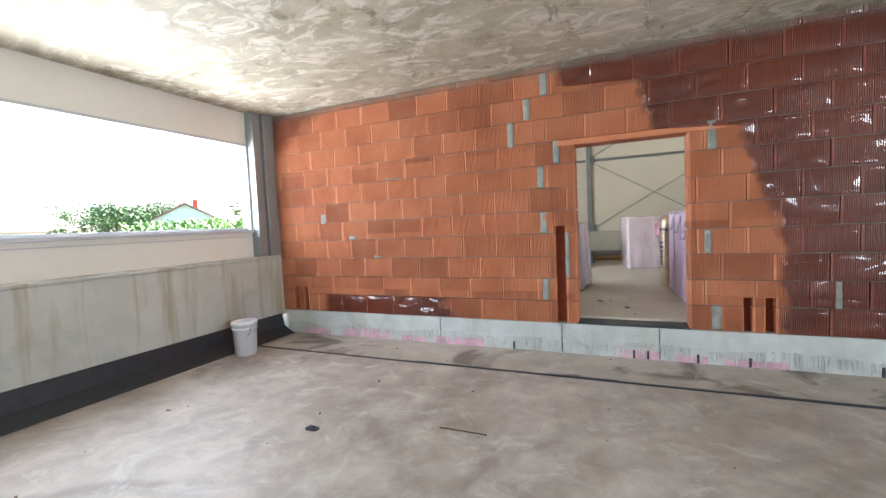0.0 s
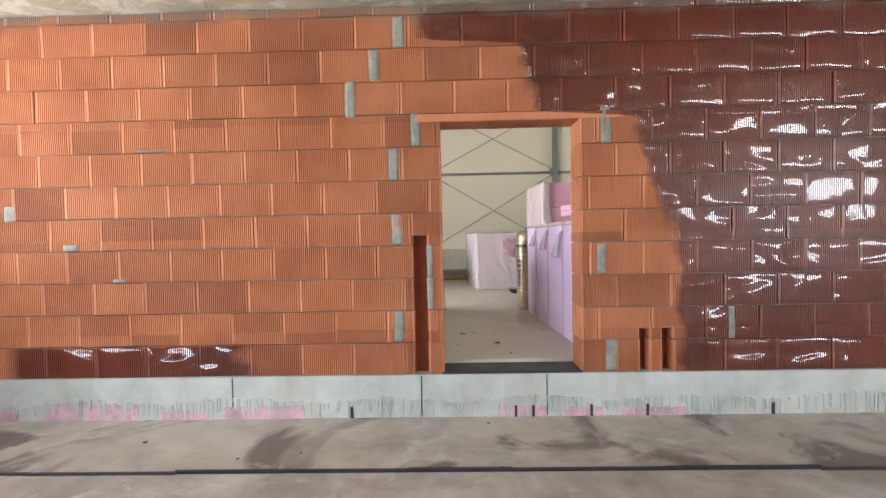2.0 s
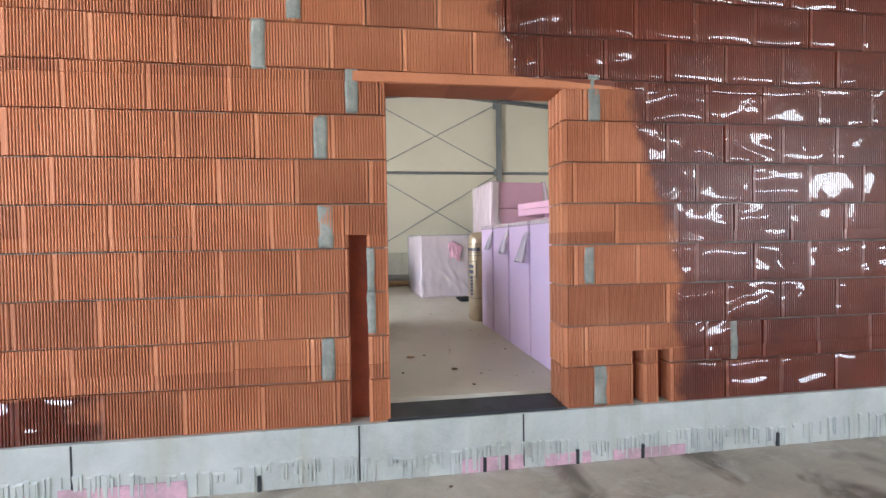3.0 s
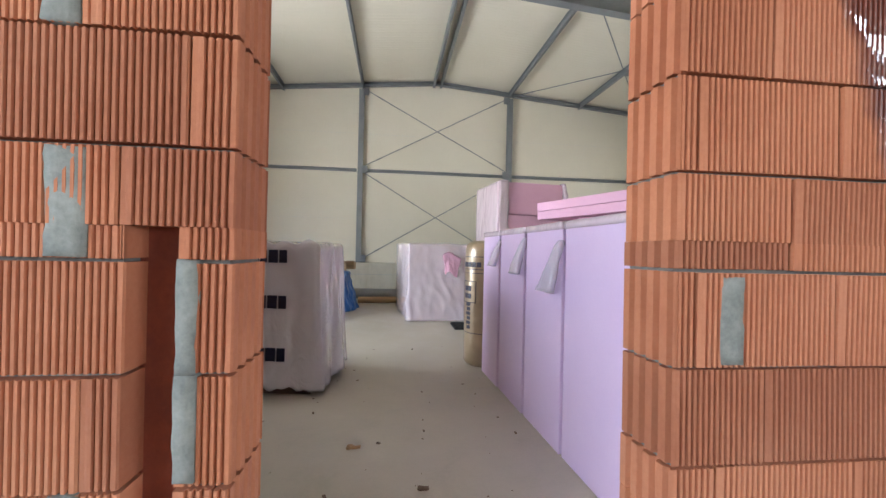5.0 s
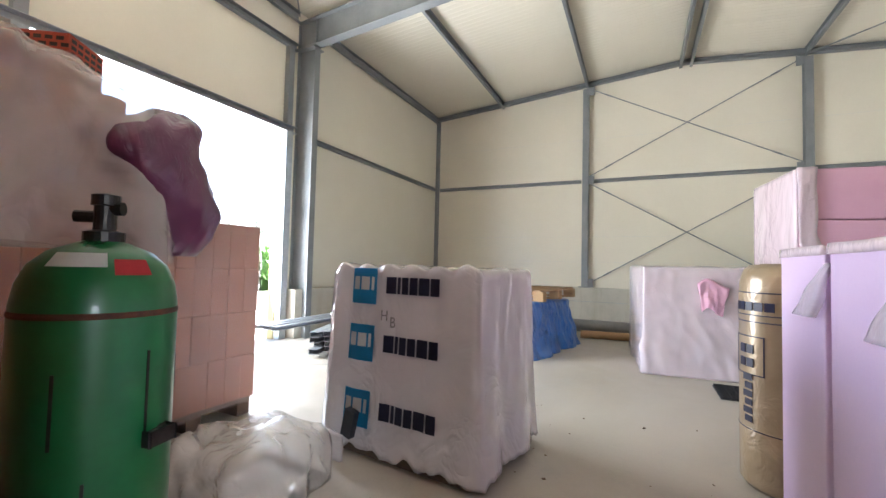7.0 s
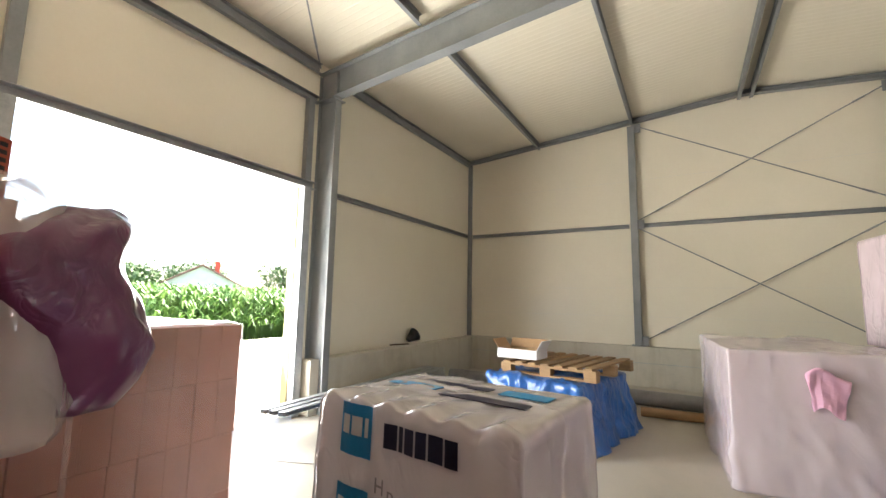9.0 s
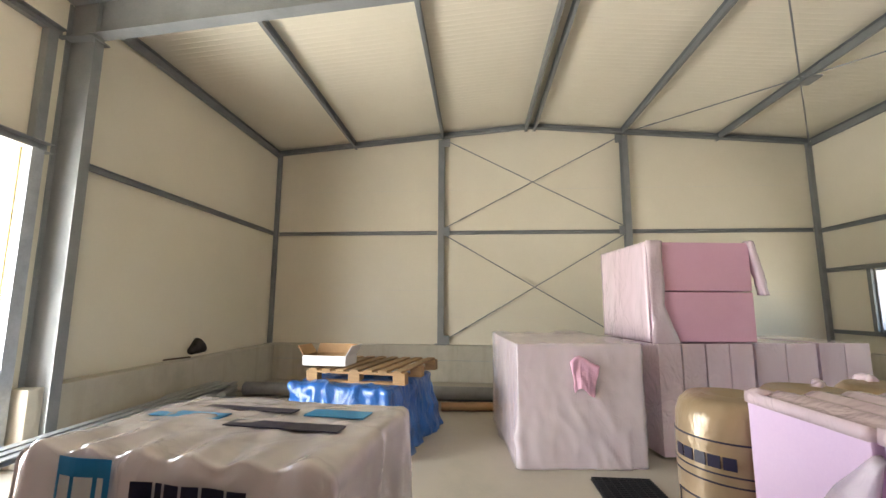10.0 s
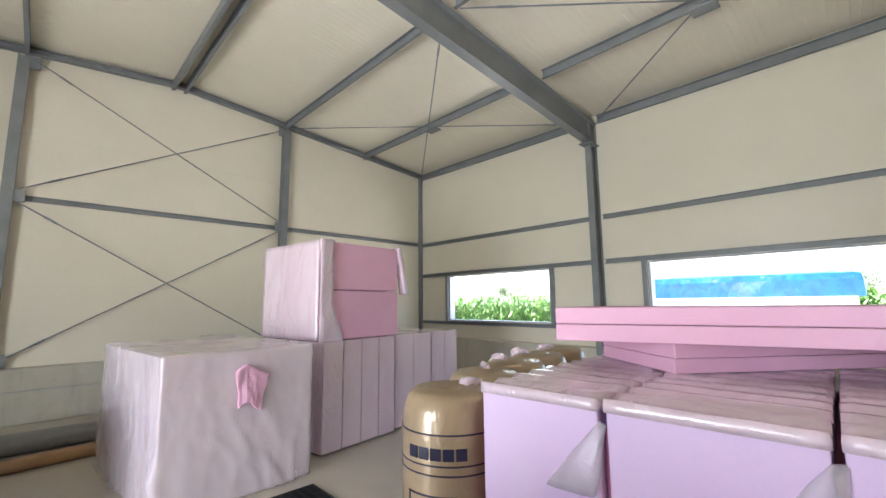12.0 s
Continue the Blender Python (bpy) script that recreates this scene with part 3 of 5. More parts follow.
structure("wall_hall_north", bm, PANEL, "cream painted sandwich panel gable wall", "wall")
bm = one_box(HX0 - 0.12, 5.0, 3.33, HX1 + 0.12, 5.19, 5.9)
structure("wall_hall_south", bm, PANEL, "plain cream panel wall above the block wall", "wall")
bm = bmesh.new()
for sgn in (-1, 1):
    pts = [(RIDGE, TOP), (RIDGE + sgn * 5.9, TOP - 0.48 * 5.9 / 5.6), (RIDGE + sgn * 5.9, TOP - 0.48 * 5.9 / 5.6 + 0.14), (RIDGE, TOP + 0.14)]
    if sgn < 0:
        pts = pts[::-1]
    prism(bm, pts, -14.80, -5.0)
bmesh.ops.transform(bm, matrix=Matrix(((1, 0, 0, 0), (0, 0, -1, 0), (0, 1, 0, 0), (0, 0, 0, 1))), verts=bm.verts)
# small ribs of the roof sheets
for k in range(98):
    y = 5.2 + k * 0.1
    for sgn in (-1, 1):
        x1 = RIDGE + sgn * 5.57
        vs = [bm.verts.new((x, yy, roof_z(x) - dz)) for x, yy, dz in ((RIDGE, y, 0.0), (x1, y, 0.0), (x1, y + 0.012, 0.004), (RIDGE, y + 0.012, 0.004), (x1, y + 0.024, 0.0), (RIDGE, y + 0.024, 0.0))]
        bm.faces.new((vs[0], vs[1], vs[2], vs[3]))
        bm.faces.new((vs[3], vs[2], vs[4], vs[5]))
structure("ceiling_hall", bm, PANEL, "cream ribbed roof panels pitched to a shallow ridge", "ceiling")
# faint panel joints
bm = bmesh.new()
for z in (2.2, 4.35, 1.65):
    box(bm, HX0 + 0.1, HY1 - 0.0035, z, HX1 - 0.1, HY1, z + 0.004)
structure("panel_joints", bm, PANEL_ROOM, "fine joints between wall panels", "trim")

# concrete base walls of the hall
structure("base_wall_west", one_box(HX0, 9.62, FLOOR, HX0 + 0.22, 14.4, LOWZ, bevel=0.01), PRECAST_HALL, "pale precast concrete base wall", "wall base")
structure("base_wall_north", one_box(HX0, 14.40, FLOOR, HX1, HY1, LOWZ + 0.01, bevel=0.01), PRECAST_HALL, "pale precast concrete base wall", "wall base")
structure("base_wall_east", one_box(HX1 - 0.2, 5.2, FLOOR, HX1, 14.40, LOWZ + 0.03, bevel=0.01), PRECAST_HALL, "pale precast concrete base wall", "wall base")
bm = one_box(HX0 + 0.22, 14.385, 0.80, HX1 - 0.25, 14.402, 0.812)
structure("base_wall_joint", bm, PLINTH, "joint line in the base wall", "trim")


def i_beam(bm, a, b, depth, width, up=Vector((0, 0, 1)), tf=0.014, tw=0.009):
    """An I section from a to b; 'up' is the way across its flanges."""
    a, b = Vector(a), Vector(b)
    d = (b - a).normalized()
    u = (up - d * up.dot(d)).normalized()
    s = d.cross(u)
    for u0, u1, w in ((-depth / 2, -depth / 2 + tf, width), (depth / 2 - tf, depth / 2, width), (-depth / 2 + tf, depth / 2 - tf, tw)):
        vs = []
        for p in (a, b):
            for du, ds in ((u0, -w / 2), (u0, w / 2), (u1, w / 2), (u1, -w / 2)):
                vs.append(bm.verts.new(p + u * du + s * ds))
        for f in ((0, 3, 2, 1), (4, 5, 6, 7), (0, 1, 5, 4), (1, 2, 6, 5), (2, 3, 7, 6), (3, 0, 4, 7)):
            bm.faces.new([vs[i] for i in f])
    return bm


def channel(bm, a, b, depth, width, side, up=Vector((0, 0, 1)), t=0.006):
    """A C section from a to b, its web up and down, its lips towards 'side'."""
    a, b, side = Vector(a), Vector(b), Vector(side)
    d = (b - a).normalized()
    u = (up - d * up.dot(d)).normalized()
    s = (side - d * side.dot(d)).normalized()
    for u0, u1, s0, s1 in ((-depth / 2, depth / 2, 0, t), (-depth / 2, -depth / 2 + t, t, width), (depth / 2 - t, depth / 2, t, width)):
        vs = []
        for p in (a, b):
            for du, ds in ((u0, s0), (u0, s1), (u1, s1), (u1, s0)):
                vs.append(bm.verts.new(p + u * du + s * ds))
        for f in ((0, 3, 2, 1), (4, 5, 6, 7), (0, 1, 5, 4), (1, 2, 6, 5), (2, 3, 7, 6), (3, 0, 4, 7)):
            bm.faces.new([vs[i] for i in f])
    bmesh.ops.recalc_face_normals(bm, faces=bm.faces)
    return bm


frame_ob = thing("steel_frame", "grey steel portal frame of columns, rafters, purlins and rails", "steel frame", "", "structure")
COLY = 9.77
ROD = 0.0105
XW, XE = -4.26, 6.36
# main portal
part("column", i_beam(bmesh.new(), ((XW + HX0) / 2, COLY, FLOOR), ((XW + HX0) / 2, COLY, 5.12), XW - HX0, 0.115, Vector((1, 0, 0)), 0.014, 0.013), STEEL, frame_ob)
part("column", i_beam(bmesh.new(), ((XE + HX1) / 2, COLY, FLOOR), ((XE + HX1) / 2, COLY, 5.12), HX1 - XE, 0.115, Vector((1, 0, 0)), 0.014, 0.013), STEEL, frame_ob)
for x0 in (HX0, HX1):
    part("rafter", i_beam(bmesh.new(), (x0, COLY, roof_z(x0) - 0.385), (RIDGE, COLY, roof_z(RIDGE) - 0.385), 0.42, 0.15), STEEL, frame_ob)
for x0 in (HX0 + 0.2, HX1 - 0.17):
    part("end_plate", one_box(x0 - 0.19, COLY - 0.11, 4.70, x0 + 0.16, COLY + 0.11, 4.715), STEEL, frame_ob)
# gable posts, gable rafter, corner posts
C1, C2 = -0.93, 2.89
for x0 in (C1, C2):
    part("gable_post", i_beam(bmesh.new(), (x0, HY1 - 0.09, LOWZ), (x0, HY1 - 0.09, roof_z(x0) - 0.2), 0.15, 0.125, Vector((0, 1, 0))), STEEL, frame_ob)
    part("base_plate", one_box(x0 - 0.12, HY1 - 0.2, LOWZ + 0.01, x0 + 0.12, HY1 - 0.02, LOWZ + 0.03), STEEL, frame_ob)
for x0 in (HX0 + 0.042, HX1 - 0.042):
    part("corner_column", one_box(x0 - 0.04, HY1 - 0.09, LOWZ, x0 + 0.04, HY1 - 0.005, 5.2, bevel=0.004), STEEL, frame_ob)
for x0 in (HX0 + 0.02, HX1 - 0.02):
    part("gable_rafter", i_beam(bmesh.new(), (x0, HY1 - 0.07, roof_z(x0) - 0.085), (RIDGE, HY1 - 0.07, roof_z(RIDGE) - 0.075), 0.09, 0.10), STEEL, frame_ob)
# purlins
for x0 in (-2.86, C1, 0.86, 1.09, C2, 4.82):
    for y0, y1 in ((5.19, 9.68), (9.86, HY1 - 0.02)):
        part("purlin", channel(bmesh.new(), (x0, y0, roof_z(x0) - 0.09), (x0, y1, roof_z(x0) - 0.09), 0.14, 0.05, (1 if x0 < RIDGE else -1, 0, 0)), STEEL, frame_ob)
for x0, sd in ((HX0 + 0.02, 1), (HX1 - 0.02, -1)):
    for y0, y1 in ((5.19, COLY - 0.1), (COLY + 0.1, HY1 - 0.1)):
        part("eaves_purlin", channel(bmesh.new(), (x0, y0, 5.20), (x0, y1, 5.20), 0.15, 0.06, (sd, 0, 0)), STEEL, frame_ob)
# wall rails
RAIL = 3.42
for x0, x1 in ((HX0 + 0.1, C1 - 0.1), (C1 + 0.1, C2 - 0.1), (C2 + 0.1, HX1 - 0.1)):
    part("wall_rail", channel(bmesh.new(), (x0, HY1 - 0.005, RAIL), (x1, HY1 - 0.005, RAIL), 0.075, 0.05, (0, -1, 0)), STEEL, frame_ob)
part("wall_rail", channel(bmesh.new(), (HX0 + 0.005, 9.9, RAIL), (HX0 + 0.005, HY1 - 0.1, RAIL), 0.075, 0.05, (1, 0, 0)), STEEL, frame_ob)
for y0, y1 in ((5.19, COLY - 0.1), (COLY + 0.1, HY1 - 0.1)):
    part("wall_rail", channel(bmesh.new(), (HX1 - 0.005, y0, RAIL - 0.03), (HX1 - 0.005, y1, RAIL - 0.03), 0.08, 0.05, (-1, 0, 0)), STEEL, frame_ob)
    part("wall_rail", channel(bmesh.new(), (HX1 - 0.005, y0, 2.60), (HX1 - 0.005, y1, 2.60), 0.08, 0.06, (-1, 0, 0)), STEEL, frame_ob)
    part("wall_rail", channel(bmesh.new(), (HX1 - 0.005, y0, 1.45), (HX1 - 0.005, y1, 1.45), 0.07, 0.06, (-1, 0, 0)), STEEL, frame_ob)
part("wall_rail", channel(bmesh.new(), (HX0 + 0.005, 5.19, 4.72), (HX0 + 0.005, COLY - 0.1, 4.72), 0.10, 0.07, (1, 0, 0)), STEEL, frame_ob)
part("gate_header", channel(bmesh.new(), (HX0 + 0.005, 5.19, 3.45), (HX0 + 0.005, COLY - 0.1, 3.45), 0.10, 0.09, (1, 0, 0)), GALV, frame_ob)
for y0 in (6.58, 9.52):
    part("gate_post", one_box(HX0 + 0.002, y0 - 0.06, FLOOR, HX0 + 0.10, y0 + 0.06, 3.40, bevel=0.004), GALV, frame_ob)
    part("gate_post", one_box(HX0 + 0.002, y0 - 0.05, 3.50, HX0 + 0.09, y0 + 0.05, 4.67, bevel=0.004), STEEL, frame_ob)
for y0 in (10.74, 13.61, 9.02, 5.55):
    part("window_post", one_box(HX1 - 0.06, y0 - 0.04, 1.49, HX1 - 0.003, y0 + 0.04, 2.56, bevel=0.004), STEEL, frame_ob)
part("gate_reveal", one_box(HX0 - 0.13, GATE[1] - 0.012, FLOOR, HX0 - 0.01, GATE[1] + 0.002, 3.4), YELLOW, frame_ob, "yellow foam edge of the cut panel")
# bracing rods with turnbuckles
def brace(a, b):
    a, b = Vector(a), Vector(b)
    bm = rod(bmesh.new(), a, b, ROD)
    for f in (0.1, 0.9):
        p, q = a.lerp(b, f - 0.02), a.lerp(b, f + 0.02)
        rod(bm, p, q, 0.016)
    part("bracing_rod", bm, STEEL, frame_ob)
by = HY1 - 0.12
for z0, z1 in ((1.2, 3.34), (3.52, 5.42)):
    brace((C1 + 0.1, by, z0), (C2 - 0.1, by, z1))
    brace((C1 + 0.1, by - 0.03, z1), (C2 - 0.1, by - 0.03, z0))
def rz(x):
    return roof_z(x) - 0.15
for xa, xb in ((C2, HX1 - 0.1),):
    brace((xa, HY1 - 0.15, rz(xa)), (xb, COLY + 0.15, rz(xb)))
    brace((xb, HY1 - 0.15, rz(xb) - 0.02), (xa, COLY + 0.15, rz(xa) - 0.02))
for xa, xb in ((C2, HX1 - 0.1), (C1, HX0 + 0.1)):
    brace((xa, 5.3, rz(xa)), (xb, COLY - 0.15, rz(xb)))
    brace((xb, 5.3, rz(xb) - 0.02), (xa, COLY - 0.15, rz(xa) - 0.02))
for x0, y0 in ((4.82, 12.2), (4.82, 7.5)):
    part("node_plate", one_box(x0 - 0.1, y0 - 0.14, rz(x0) - 0.04, x0 + 0.1, y0 + 0.14, rz(x0) - 0.01, bevel=0.01), STEEL, frame_ob)
for x0, y0, z0 in ((C1 + 0.11, by, 1.2), (C1 + 0.11, by, 3.43), (C2 - 0.11, by, 3.43), (C1 + 0.11, by, 5.38), (C2 - 0.11, by, 5.38)):
    part("gusset_plate", one_box(x0 - 0.07, by - 0.02, z0 - 0.09, x0 + 0.07, by, z0 + 0.09, bevel=0.006), STEEL, frame_ob)

for nm, (y0, y1, z0, z1) in (("window_2", W1), ("window_3", W2)):
    w = thing(nm, "long low unglazed window opening with white trims", "window", "", "structure")
    for pn, b4 in (("window_sill", (HX1 - 0.02, y0 + 0.003, z0 + 0.003, HX1 + 0.14, y1 - 0.003, z0 + 0.022)), ("window_head", (HX1 - 0.012, y0 + 0.003, z1 - 0.022, HX1 + 0.14, y1 - 0.003, z1 - 0.003)), ("window_jamb", (HX1 - 0.012, y0 + 0.003, z0 + 0.023, HX1 + 0.14, y0 + 0.028, z1 - 0.023)), ("window_jamb", (HX1 - 0.012, y1 - 0.028, z0 + 0.023, HX1 + 0.14, y1 - 0.003, z1 - 0.023))):
        part(pn, one_box(*b4, bevel=0.003), FRAME, w)


# ---- things in the room ----
def bucket(x, y):
    t = thing("bucket", "dented white plastic bucket standing on the slab", "bucket", "", "", pose(x, y, 0.001, 0, 0, 20) @ Matrix.Scale(1.13, 4))
    bm = lathe(bmesh.new(), [(0.105, 0.0), (0.115, 0.004), (0.128, 0.34), (0.140, 0.345), (0.140, 0.375), (0.133, 0.385), (0.125, 0.383), (0.118, 0.10), (0.05, 0.05)], 36)
    part("body", bm, BUCKET, t, smooth=True)
    part("rim", lathe(bmesh.new(), [(0.131, 0.30), (0.138, 0.303), (0.138, 0.312), (0.131, 0.315)], 36), BUCKET, t)
    pts = [(math.cos(a) * 0.142, math.sin(a) * 0.05 - 0.14, 0.33 - math.sin(a) * 0.12) for a in [math.pi * i / 12 for i in range(13)]]
    bm = bmesh.new()
    for a, b in zip(pts, pts[1:]):
        rod(bm, a, b, 0.003, 6)
    part("handle", bm, DARKMETAL, t)


bucket(-4.44, 3.80)


def crumbs(name, n, x0, x1, y0, y1, z, big, label):
    rng = np.random.default_rng(n)
    bm = bmesh.new()
    for _ in range(n):
        x, y, s = rng.uniform(x0, x1), rng.uniform(y0, y1), big * rng.uniform(0.2, 1.0) ** 2
        a = rng.uniform(0, 360)
        box(bm, -s, -s * rng.uniform(0.3, 0.9), 0, s, s * rng.uniform(0.3, 0.9), s * 0.6, m=pose(x, y, z - 0.001, rng.uniform(-8, 8), rng.uniform(-8, 8), a))
    tagged(part(name, bm, DEBRIS), label, "debris", "", "stuff")


crumbs("debris", 90, -4.3, 4, 0.5, 4.8, 0.0, 0.014, "scattered crumbs of mortar and clay on the slab")
crumbs("debris", 110, -1.2, 0.7, 5.3, 8.5, FLOOR, 0.012, "scattered crumbs of mortar on the hall floor")
for x, y, z, s, mt, lb in ((-2.2, 2.45, 0.0, 0.05, BITUMEN, "scrap of black membrane on the slab"), (-0.24, 6.16, FLOOR, 0.035, WOOD, "small pale wood chip on the floor"), (0.1, 5.75, FLOOR, 0.03, DEBRIS, "dark clay shard on the floor")):
    tagged(part("scrap", soft_box(x - s, y - s * 0.5, z, x + s, y + s * 0.5, z + s * 0.45, s * 0.3, s * 0.4, 20, s * 0.2, x), mt), lb, "scrap")
bm = bmesh.new()
for i in range(6):
    rod(bm, (-1.25 + i * 0.06, 2.78 + 0.004 * (i % 2), 0.006), (-1.18 + i * 0.06, 2.785 - 0.004 * (i % 2), 0.006), 0.005, 6)
tagged(part("stick", bm, WOOD_DARK), "thin dark stick lying on the slab", "stick")


# ---- things in the hall ----
def pallet(parent_m, w, d, name="pallet", material=WOOD, label="rough wooden transport pallet", group=""):
    t = thing(name, label, "pallet", group, "", parent_m)
    n = 7
    for i in range(n):
        x = -w / 2 + (i + 0.5) * w / n
        part("deck_board", one_box(x - 0.05, -d / 2, 0.122, x + 0.05, d / 2, 0.144, bevel=0.003), material, t)
    for y in (-d / 2 + 0.05, 0, d / 2 - 0.05):
        part("cross_board", one_box(-w / 2, y - 0.05, 0.10, w / 2, y + 0.05, 0.122, bevel=0.003), material, t)
        part("bottom_board", one_box(-w / 2, y - 0.05, 0.0, w / 2, y + 0.05, 0.022, bevel=0.003), material, t)
        for x in (-w / 2 + 0.07, 0, w / 2 - 0.07):
            part("spacer_block", one_box(x - 0.07, y - 0.05, 0.022, x + 0.07, y + 0.05, 0.10, bevel=0.003), material, t)
    return t


def gas_cylinder(x, y):
    t = thing("gas_cylinder", "scuffed green steel gas cylinder with a rusty valve", "gas cylinder", "", "", pose(x, y, FLOOR, 0, 0, 200))
    prof = [(0.10, 0.0), (0.135, 0.01), (0.15, 0.05), (0.15, 0.97), (0.149, 1.0), (0.142, 1.045), (0.125, 1.085), (0.095, 1.115), (0.05, 1.135), (0.035, 1.14)]
    part("body", lathe(bmesh.new(), prof, 48), GREEN, t, smooth=True)
    part("weld_seam", lathe(bmesh.new(), [(0.149, 0.975), (0.1518, 0.979), (0.1518, 0.984), (0.149, 0.99)], 48), RUST, t, "rusty weld seam")
    bm = lathe(bmesh.new(), [(0.04, 1.135), (0.04, 1.16), (0.022, 1.165), (0.022, 1.22), (0.028, 1.222), (0.028, 1.245), (0.01, 1.25)], 20)
    rod(bm, (0, 0, 1.195), (0.055, 0.02, 1.195), 0.014, 10)
    rod(bm, (0, 0, 1.215), (-0.035, -0.01, 1.215), 0.016, 10)
    part("valve", bm, DARKMETAL, t, "oily dark brass valve")
    for a0, a1, r0, z0, r1, z1, mt, nm in ((92, 138, 0.129, 1.078, 0.105, 1.107, PAPER, "paper_label"), (143, 172, 0.137, 1.062, 0.118, 1.095, REDLBL, "warning_label")):
        bm = bmesh.new()
        prev = None
        for i in range(9):
            a = radians(a0 + (a1 - a0) * i / 8)
            cur = [bm.verts.new((math.cos(a) * (r0 + 0.004), math.sin(a) * (r0 + 0.004), z0 + 0.004)), bm.verts.new((math.cos(a) * (r1 + 0.004), math.sin(a) * (r1 + 0.004), z1 + 0.004))]
            if prev:
                bm.faces.new((prev[0], cur[0], cur[1], prev[1]))
            prev = cur
        bmesh.ops.solidify(bm, geom=bm.faces[:], thickness=0.001)
        part(nm, bm, mt, t)
    bm = bmesh.new()
    for i in range(16):
        a, z = random.uniform(90, 330), random.uniform(0.3, 0.9)
        h = random.uniform(0.03, 0.2)
        c, s = math.cos(radians(a)), math.sin(radians(a))
        box(bm, 0.1475, -0.003, z, 0.1512, 0.003, z + h, m=pose(0, 0, 0, 0, 0, a))
    tagged(part("scratches", bm, DARKMETAL, t, "dark scrapes and dribbles"), kind="stuff")
    part("clip", one_box(0.146, -0.012, 0.70, 0.172, 0.05, 0.725, bevel=0.005, m=pose(0, 0, 0, 0, 0, 172)), DARKMETAL, t)


gas_cylinder(-0.99, 5.58)


def block_pallet(x0, y0, x1, y1, z1, group="pallets of clay blocks"):
    t = thing("block_pallet", "pallet of terracotta clay blocks under shrink film", "block pallet", group, "", pose((x0 + x1) / 2, (y0 + y1) / 2, FLOOR))
    w, d, h = x1 - x0, y1 - y0, z1 - FLOOR
    for y in (-d / 2 + 0.06, 0, d / 2 - 0.06):
        part("pallet_runner", one_box(-w / 2 + 0.03, y - 0.05, 0, w / 2 - 0.03, y + 0.05, 0.10), WOOD_DARK, t)
    part("pallet_deck", one_box(-w / 2 + 0.02, -d / 2 + 0.02, 0.10, w / 2 - 0.02, d / 2 - 0.02, 0.13), WOOD_DARK, t)
    # outer blocks of each layer, standing close, under film
    rows, nx, ny = 4, round(w / 0.128), round(d / 0.128)
    bx, by_, bh = w / nx, d / ny, (h - 0.135) / rows
    me = mesh_of("clay_block", one_box(-bx / 2 + 0.002, -by_ / 2 + 0.002, 0, bx / 2 - 0.002, by_ / 2 - 0.002, bh - 0.003, bevel=0.003), CLAY)
    for r in range(rows):
        for i in range(nx):
            for j in range(ny):
                if 0 < i < nx - 1 and 0 < j < ny - 1 and r < rows - 1:
                    continue
                ob = new("clay_block", me)
                ob.parent = t
                ob.matrix_basis = pose(-w / 2 + (i + 0.5) * bx + random.uniform(-0.004, 0.004), -d / 2 + (j + 0.5) * by_ + random.uniform(-0.004, 0.004), 0.131 + r * bh)
    part("film", soft_box(-w / 2 - 0.012, -d / 2 - 0.012, 0.10, w / 2 + 0.012, d / 2 + 0.012, h + 0.006, 0.03, 0.006, 6, 0.02, x0 * 2, 0.01, None, 0.018, 7.0), FILM_TERRA, t, "clear shrink film", True)
    return t


block_pallet(-3.46, 6.40, -2.42, 7.26, 1.74)
block_pallet(-2.98, 5.36, -1.90, 6.30, 1.52)
tagged(part("block_stack", soft_box(-2.92, 5.36, 1.521, -2.02, 6.15, 2.22, 0.06, 0.01, 6, 0.03, 4.2), WRAP_TERRA, smooth=True), "upper load of terracotta blocks on a wrapped pallet", "block stack")
# torn film slung over the upper load
def sag(p, u, v, w):
    return p + Vector((0.10 * math.sin(v * 9) * (1 - w), 0, 0.05 * math.sin(u * 7 + v * 5)))
tagged(part("film_sheet", soft_box(-2.98, 5.33, 1.50, -1.93, 6.25, 2.30, 0.026, 0.05, 3.0, 0.12, 9.1, 0.04, sag, 0.08, 3.6), SHEET, smooth=True), "torn clear shrink film slung over the blocks", "plastic film")
def drape(p, u, v, w):
    return p + Vector((0.12 * math.sin(w * 3.0), 0.05 * math.sin(w * 7), 0))
tagged(part("sack", soft_box(-2.11, 6.08, 1.50, -1.90, 6.46, 2.22, 0.022, 0.05, 4.0, 0.15, 2.4, 0, drape, 0.07, 5.0), BAG_PURPLE, smooth=True), "crumpled purple plastic sack hanging off the blocks", "sack")
# perforated brick on top
t = thing("brick", "red perforated clay brick lying on the wrapped stack", "brick", "", "", pose(-2.40, 5.96, 2.25, 0, 0, 35))
part("body", one_box(-0.19, -0.12, 0, 0.19, 0.12, 0.23, bevel=0.004), REDBRICK, t)
bm = bmesh.new()
for r in range(7):
    for c in range(8):
        x = -0.17 + c * 0.044 + (0.02 if r % 2 else 0)
        box(bm, x, -0.1215, 0.015 + r * 0.03, x + 0.03, -0.119, 0.032 + r * 0.03)
    for c in range(5):
        y = -0.105 + c * 0.044
        box(bm, 0.189, y, 0.015 + r * 0.03, 0.1915, y + 0.03, 0.032 + r * 0.03)
tagged(part("perforations", bm, DARKMETAL, t, "rows of dark slots"), kind="stuff")
tagged(part("plastic_sheet", soft_box(-1.85, 6.22, FLOOR, -1.30, 6.85, FLOOR + 0.28, 0.022, 0.05, 3, 0.1, 6.6, 0, None, 0.10, 5.0), SHEET, smooth=True), "heap of crumpled clear plastic film on the floor", "plastic film")


